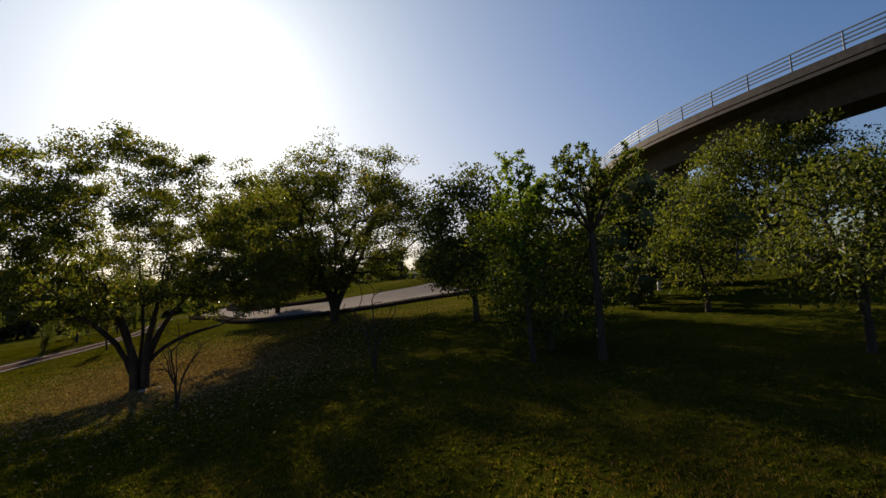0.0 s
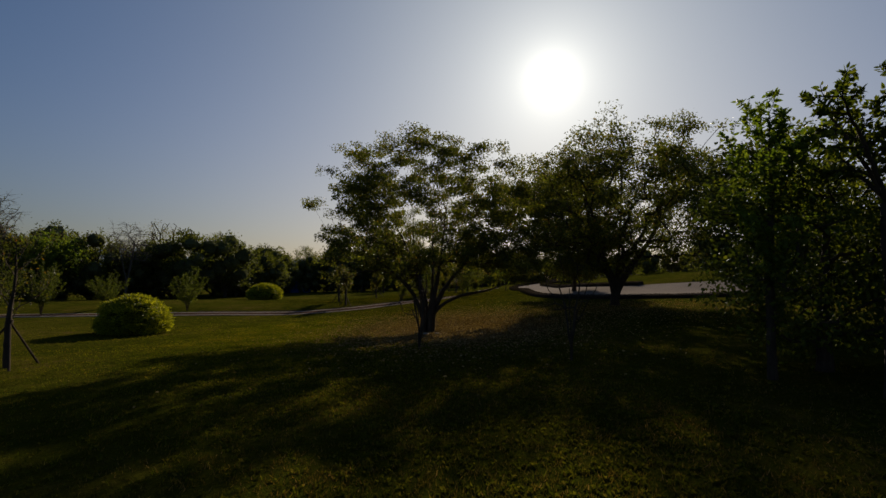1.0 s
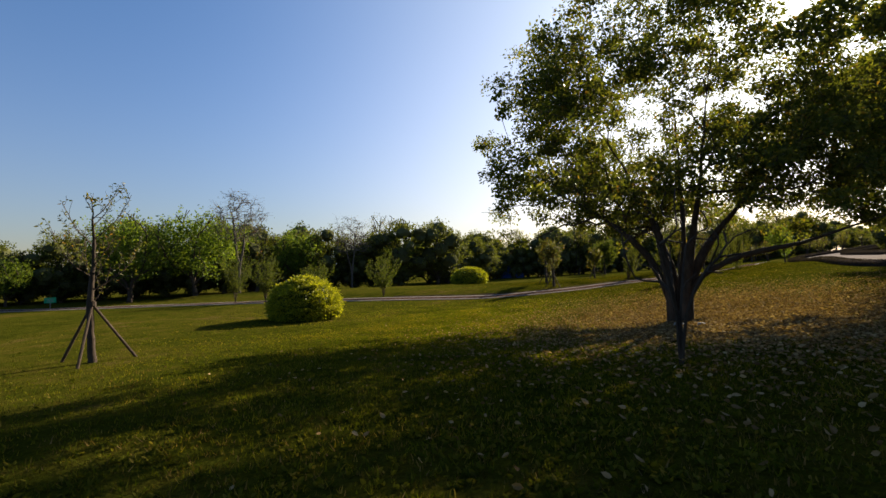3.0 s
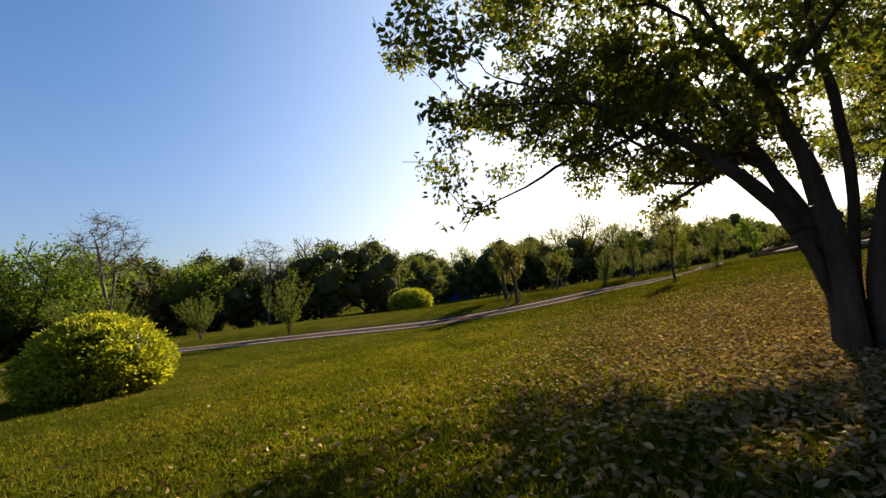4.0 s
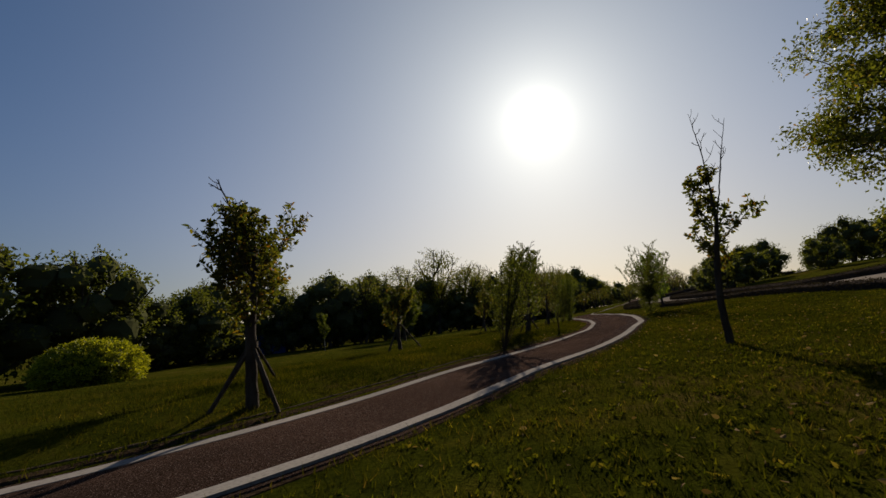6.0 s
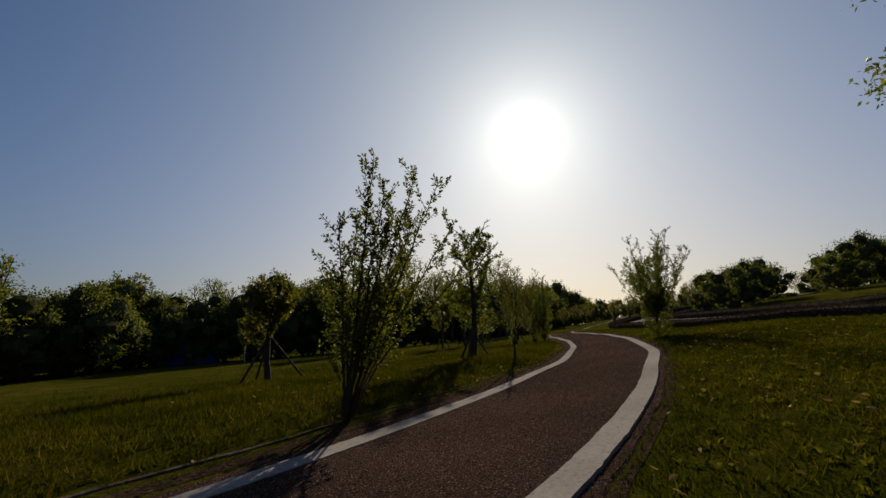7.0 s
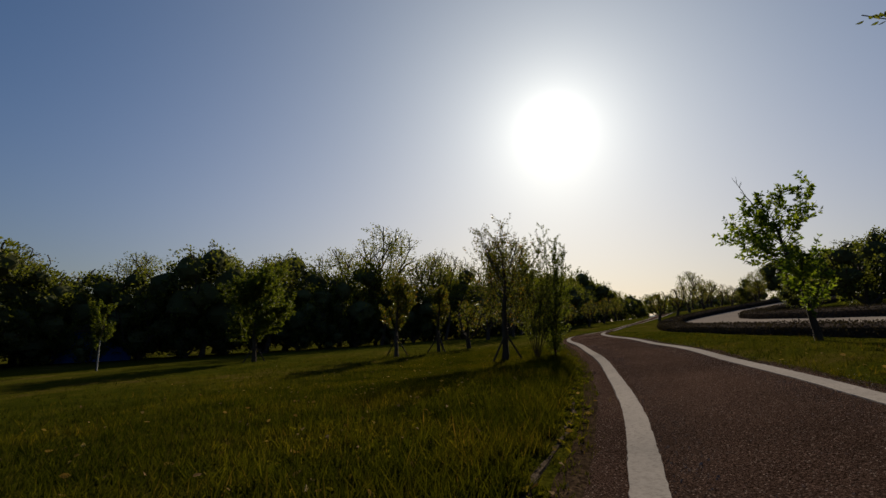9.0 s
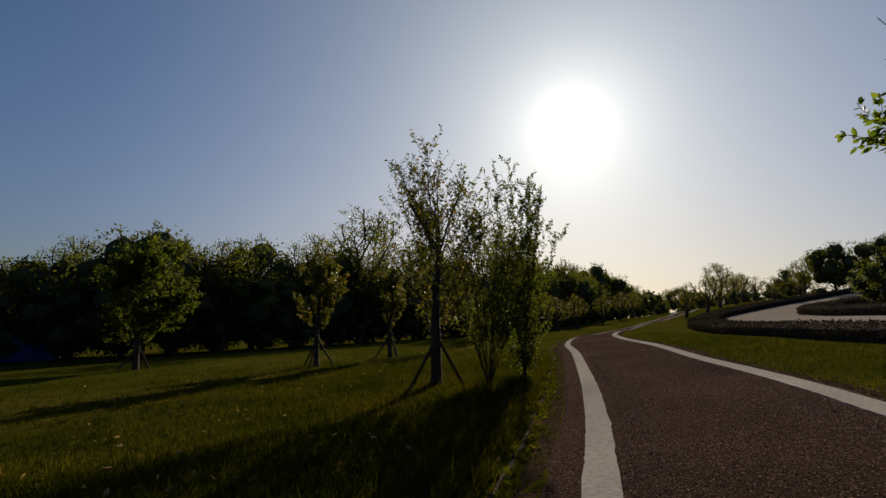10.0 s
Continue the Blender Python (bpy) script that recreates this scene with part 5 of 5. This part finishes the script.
strip("verge", fringe, lambda i: OUT + 0.10, lambda i: OUT + 0.24 + 0.22 * max(0, ragged[1][i] + 0.1), 0.008, SOIL, "strip of bare brown soil beside the path", "soil")
strip("verge", fringe, lambda i: -OUT - 0.50 - 0.04 * ragged[3][i], lambda i: -OUT - 0.2, 0.006, SOIL, "worn brown turf between shoulder and lawn", "soil")


def blades(name, label, centre, count, scatter, high, wide, seed, tuft=4, material=BLADE):
    """Single grass blades in small tufts, strewn along a line."""
    rng = np.random.default_rng(seed)
    curve = spline(centre, 0.5)
    k = rng.integers(0, len(curve), count // tuft)
    off = rng.laplace(0, scatter, (len(k), 2))
    root = np.repeat(curve[k] + off, tuft, 0) + rng.normal(0, 0.035, (len(k) * tuft, 2))
    grow = np.repeat(rng.uniform(0.55, 1.25, len(k)), tuft)
    keep = (gap_to_path(root[:, 0], root[:, 1]) > HALF + LINE + 0.10 + rng.exponential(0.06, len(root))) & (np.abs(root[:, 0] - 10) < 45) & (root[:, 1] > -10) & (root[:, 1] < 160)
    keep &= ~((root[:, 0] > 16.2) & (root[:, 1] > 47))
    gap = gap_to_path(root[:, 0], root[:, 1])
    left = (root[:, 1] > 50) & (root[:, 0] < np.interp(root[:, 1], LATE[:, 1], LATE[:, 0]))
    keep &= ~(left & (gap < OUT + 0.34 + rng.normal(0, 0.05, len(gap)))) & ~(left & (np.abs(gap - OUT - 0.56) < 0.07))
    grow = np.where(left & (gap < OUT + 0.52), grow * 0.42, grow)
    root, grow = root[keep], grow[keep]
    n = len(root)
    z = lay(root[:, 0], root[:, 1])
    a = rng.uniform(0, 6.283, n)
    side = np.stack([np.cos(a), np.sin(a), 0 * a], -1)
    h = high * grow * rng.uniform(0.6, 1.3, n)
    w = wide * rng.uniform(0.7, 1.3, n)
    foot = np.stack([root[:, 0], root[:, 1], z - 0.01], -1)
    lean = rng.normal(0, 0.45, (n, 2)) * h[:, None]
    tip = foot + np.stack([lean[:, 0], lean[:, 1], h], -1)
    v = np.stack([foot - side * w[:, None] / 2, foot + side * w[:, None] / 2, tip], 1)
    whole(name, mesh_of(name, v.reshape(-1, 3), np.arange(3 * n).reshape(n, 3), material), label, "grass", "stuff")


# shaded part of the lawn gets the darker-coloured blades, sunlit part the brighter ones
blades("grass", "short dull grass blades, coloured darker for the shaded lawn", [(13, 10), (9, 15), (9, 20)], 110000, 3.6, 0.06, 0.016, 200, 4, SHADEBLADE)
blades("grass", "short sunlit yellow-green grass blades", [(5, 23), (4, 27), (1, 32), (-2, 37)], 260000, 3.6, 0.06, 0.016, 201)
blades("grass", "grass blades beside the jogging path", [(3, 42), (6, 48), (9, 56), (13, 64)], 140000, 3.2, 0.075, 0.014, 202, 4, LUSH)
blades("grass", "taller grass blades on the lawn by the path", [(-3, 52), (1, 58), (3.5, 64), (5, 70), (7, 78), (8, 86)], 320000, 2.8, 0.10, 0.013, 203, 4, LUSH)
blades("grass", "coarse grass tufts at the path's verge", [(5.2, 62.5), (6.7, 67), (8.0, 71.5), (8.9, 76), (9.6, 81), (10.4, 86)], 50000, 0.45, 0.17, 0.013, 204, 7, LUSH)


def litter(name, label, x, y, count, spread, seed, size=(0.10, 0.06)):
    rng = np.random.default_rng(seed)
    p = np.stack([x + rng.normal(0, spread[0], count), y + rng.normal(0, spread[1], count)], -1)
    p = p[gap_to_path(p[:, 0], p[:, 1]) > 1.5]
    n = len(p)
    z = lay(p[:, 0], p[:, 1]) + rng.uniform(0.02, 0.075, n)
    at = np.stack([p[:, 0], p[:, 1], z], -1)
    a = rng.uniform(0, 6.283, n)
    d = unit(np.stack([np.cos(a), np.sin(a), rng.normal(0, 0.22, n)], -1))
    whole(name, leaf_mesh(name, rng, at, d, size[0], size[1], DRYLEAF, 0.0, 0.12, full=True), label, "fallen leaves", "stuff")


litter("fallen_leaves", "brown and straw-coloured fallen leaves under the camphor tree", 8.4, 32.2, 46000, (2.9, 4.0), 211, (0.078, 0.042))
litter("fallen_leaves", "scattered dry leaves on the lawn", 6.6, 38.0, 8000, (3.2, 4.0), 212, (0.06, 0.032))
litter("fallen_leaves", "scattered dry leaves under the dark camphor tree", 18.0, 39.0, 9000, (5.0, 5.0), 213, (0.08, 0.045))
litter("fallen_leaves", "scattered dry leaves beside the path", 7.0, 62.0, 1800, (3.0, 12.0), 214, (0.07, 0.04))


def weeds(name, label, centre, count, scatter, seed):
    """Low rosettes of small broad leaves between the grass."""
    rng = np.random.default_rng(seed)
    curve = spline(centre, 0.5)
    k = rng.integers(0, len(curve), count // 7)
    at = np.repeat(curve[k] + rng.laplace(0, scatter, (len(k), 2)), 7, 0) + rng.normal(0, 0.03, (len(k) * 7, 2))
    at = at[(at[:, 0] > -40) & (at[:, 0] < 40) & (at[:, 1] > -15) & (gap_to_path(at[:, 0], at[:, 1]) > 1.6)]
    n = len(at)
    a = rng.uniform(0, 6.283, n)
    out = np.stack([np.cos(a), np.sin(a), rng.uniform(0.2, 1.1, n)], -1)
    foot = np.stack([at[:, 0], at[:, 1], lay(at[:, 0], at[:, 1]) + 0.01], -1)
    whole(name, leaf_mesh(name, rng, foot, out, 0.055, 0.030, WEED, 0.0, 0.15, full=True), label, "weeds", "stuff")


weeds("weeds", "low broad-leaved weeds and clover in the lawn", [(13, 11), (10, 16), (7, 21), (4, 27), (1, 33)], 60000, 2.6, 215)
weeds("weeds", "low broad-leaved weeds on the lawn beside the path", [(3, 40), (6, 48), (9, 54), (13, 62)], 16000, 2.2, 216)
weeds("weeds", "clover and small weeds near the path's rut", [(5.0, 62.5), (6.5, 67), (7.8, 71.5), (8.7, 76), (9.4, 81)], 14000, 0.7, 217)


# ---------------------------------------------------------------- loose grit on the asphalt
def grit(count, seed):
    """Small broken stones, four corners each."""
    rng = np.random.default_rng(seed)
    near = ROUTE[(ROUTE[:, 1] > 51) & (ROUTE[:, 1] < 84)]
    m = frame_of(near)
    k = rng.integers(0, len(near), count)
    q = near[k] + m[k] * rng.uniform(-HALF + LINE, HALF + 0.35, count)[:, None] + rng.uniform(-0.2, 0.2, (count, 2))
    z = np.array([ground_z(x, y) for x, y in q]) + 0.042
    r = rng.gamma(3.0, 0.0013, count)[:, None, None]
    shape = np.array([[1, 0, -0.3], [-0.6, 0.9, -0.3], [-0.6, -0.9, -0.3], [0, 0, 0.8]])[None] * rng.uniform(0.6, 1.4, (count, 4, 3))
    a = rng.uniform(0, 6.283, count)
    c, s = np.cos(a)[:, None], np.sin(a)[:, None]
    turned = np.stack([shape[:, :, 0] * c - shape[:, :, 1] * s, shape[:, :, 0] * s + shape[:, :, 1] * c, shape[:, :, 2]], -1)
    v = np.concatenate([q, z[:, None]], 1)[:, None] + turned * r
    f = np.array([[0, 1, 3], [1, 2, 3], [2, 0, 3], [0, 2, 1]])
    faces = (np.arange(count) * 4)[:, None, None] + f[None]
    whole("grit", mesh_of("grit", v.reshape(-1, 3), faces.reshape(-1, 3), GRIT), "loose pale grit strewn over the asphalt", "grit", "stuff")


grit(60000, 221)


# ---------------------------------------------------------------- small things
def sign(x, y, turn):
    ob = thing("sign", "small green enamel park sign on a short post", "sign", x, y, turn=turn)
    v, f = tubes(np.array([[0, 0, -0.1]]), np.array([[0, 0, 0.55]]), np.array([0.025]), np.array([0.025]), 8)
    part("post", mesh_of("sign_post", v, f, STEEL), ob)
    bm = bmesh.new()
    bmesh.ops.create_cube(bm, size=1)
    bmesh.ops.scale(bm, vec=(0.85, 0.04, 0.5), verts=bm.verts)
    bmesh.ops.translate(bm, vec=(0, 0, 0.75), verts=bm.verts)
    bmesh.ops.bevel(bm, geom=bm.edges, offset=0.015, segments=2, affect="EDGES")
    panel = part("panel", bm_mesh("sign_panel", bm, SIGNGREEN), ob, "green enamel panel")
    bm = bmesh.new()
    for h, w2 in ((0.85, 0.55), (0.72, 0.42), (0.62, 0.5)):
        bmesh.ops.create_cube(bm, size=1, matrix=Matrix.Translation((0, -0.024, h)) @ Matrix.Diagonal((w2, 0.006, 0.045, 1)))
    part("lettering", bm_mesh("sign_bars", bm, EDGING), panel, "pale lettering")


sign(-43.5, 34.3, 60)
round_bush(-39.5, 28.4, 1.6, 1.2, 43)

post_tree = young_tree(-12.7, 86.8, 62, 3.4, 1.8, FRESHLEAF, "slim young tree with a thin pale pole at the wood's edge", base=0.03, dense=60, n=18, stakes=False, group="path-side trees")
# a thin pale pole, set on the line of the slim trunk
v, f = tubes(np.array([[0, 0, -0.05]]), np.array([[0.0, 0, 1.55]]), np.array([0.036]), np.array([0.032]), 12)
part("pale_pole", mesh_of("pale_pole", v, f, LIMEWASH), post_tree, "thin pale pole upright along the trunk")


def field_stone(x, y, r, seed):
    """A half-buried, flattened boulder."""
    bm = bmesh.new()
    bmesh.ops.create_icosphere(bm, subdivisions=3, radius=1)
    for v in bm.verts:
        k = 1 + 0.28 * noise.noise(v.co * 1.3 + Vector((seed, 0, 0))) + 0.07 * noise.noise(v.co * 4.0)
        v.co = Vector((v.co.x * k * r, v.co.y * k * r * 0.75, v.co.z * k * r * 0.5 + r * 0.18))
    ob = whole("stone", bm_mesh("stone", bm, STONE, True), "pale half-buried stone beside the camphor trunk", "stone")
    ob.matrix_basis = pose(x, y, ground_z(x, y), 0, 0, seed * 40)


field_stone(7.2, 30.95, 0.2, 3)
field_stone(7.75, 31.0, 0.15, 5)


def shed(x, y, turn):
    """A small site hut behind the wood: blue sheet walls with ribs, a shallow roof, a doorway panel."""
    ob = thing("shed", "small blue sheet-metal hut behind the woodland trees", "shed", x, y, turn=turn)
    v = [(-2.6, -1.5, -0.2), (2.6, -1.5, -0.2), (2.6, 1.5, -0.2), (-2.6, 1.5, -0.2), (-2.6, -1.5, 2.5), (2.6, -1.5, 2.5), (2.6, 1.5, 2.5), (-2.6, 1.5, 2.5), (-2.6, 0, 3.0), (2.6, 0, 3.0)]
    wall = part("wall", mesh_of("shed_wall", v, [(0, 1, 5, 4), (1, 2, 6, 9, 5), (2, 3, 7, 6), (3, 0, 4, 8, 7)], SHEETBLUE), ob)
    roof = [(-2.8, -1.75, 2.46), (2.8, -1.75, 2.46), (2.8, 0, 3.06), (-2.8, 0, 3.06), (2.8, 1.75, 2.46), (-2.8, 1.75, 2.46)]
    roof += [(a, b, c + 0.06) for a, b, c in roof]
    part("roof", mesh_of("shed_roof", roof, [(6, 7, 8, 9), (9, 8, 10, 11), (0, 3, 2, 1), (3, 5, 4, 2), (0, 1, 7, 6), (4, 5, 11, 10), (1, 2, 8, 7), (2, 4, 10, 8), (0, 6, 9, 3), (3, 9, 11, 5)], CONCRETE), ob, "grey sheet roof")
    for k in range(9):
        bm = bmesh.new()
        bmesh.ops.create_cube(bm, size=1, matrix=Matrix.Translation((-2.4 + k * 0.6, -1.52, 1.15)) @ Matrix.Diagonal((0.06, 0.05, 2.6, 1)))
        part("rib", bm_mesh("rib", bm, SHEETBLUE), wall)


shed(-25.8, 101.4, 40)
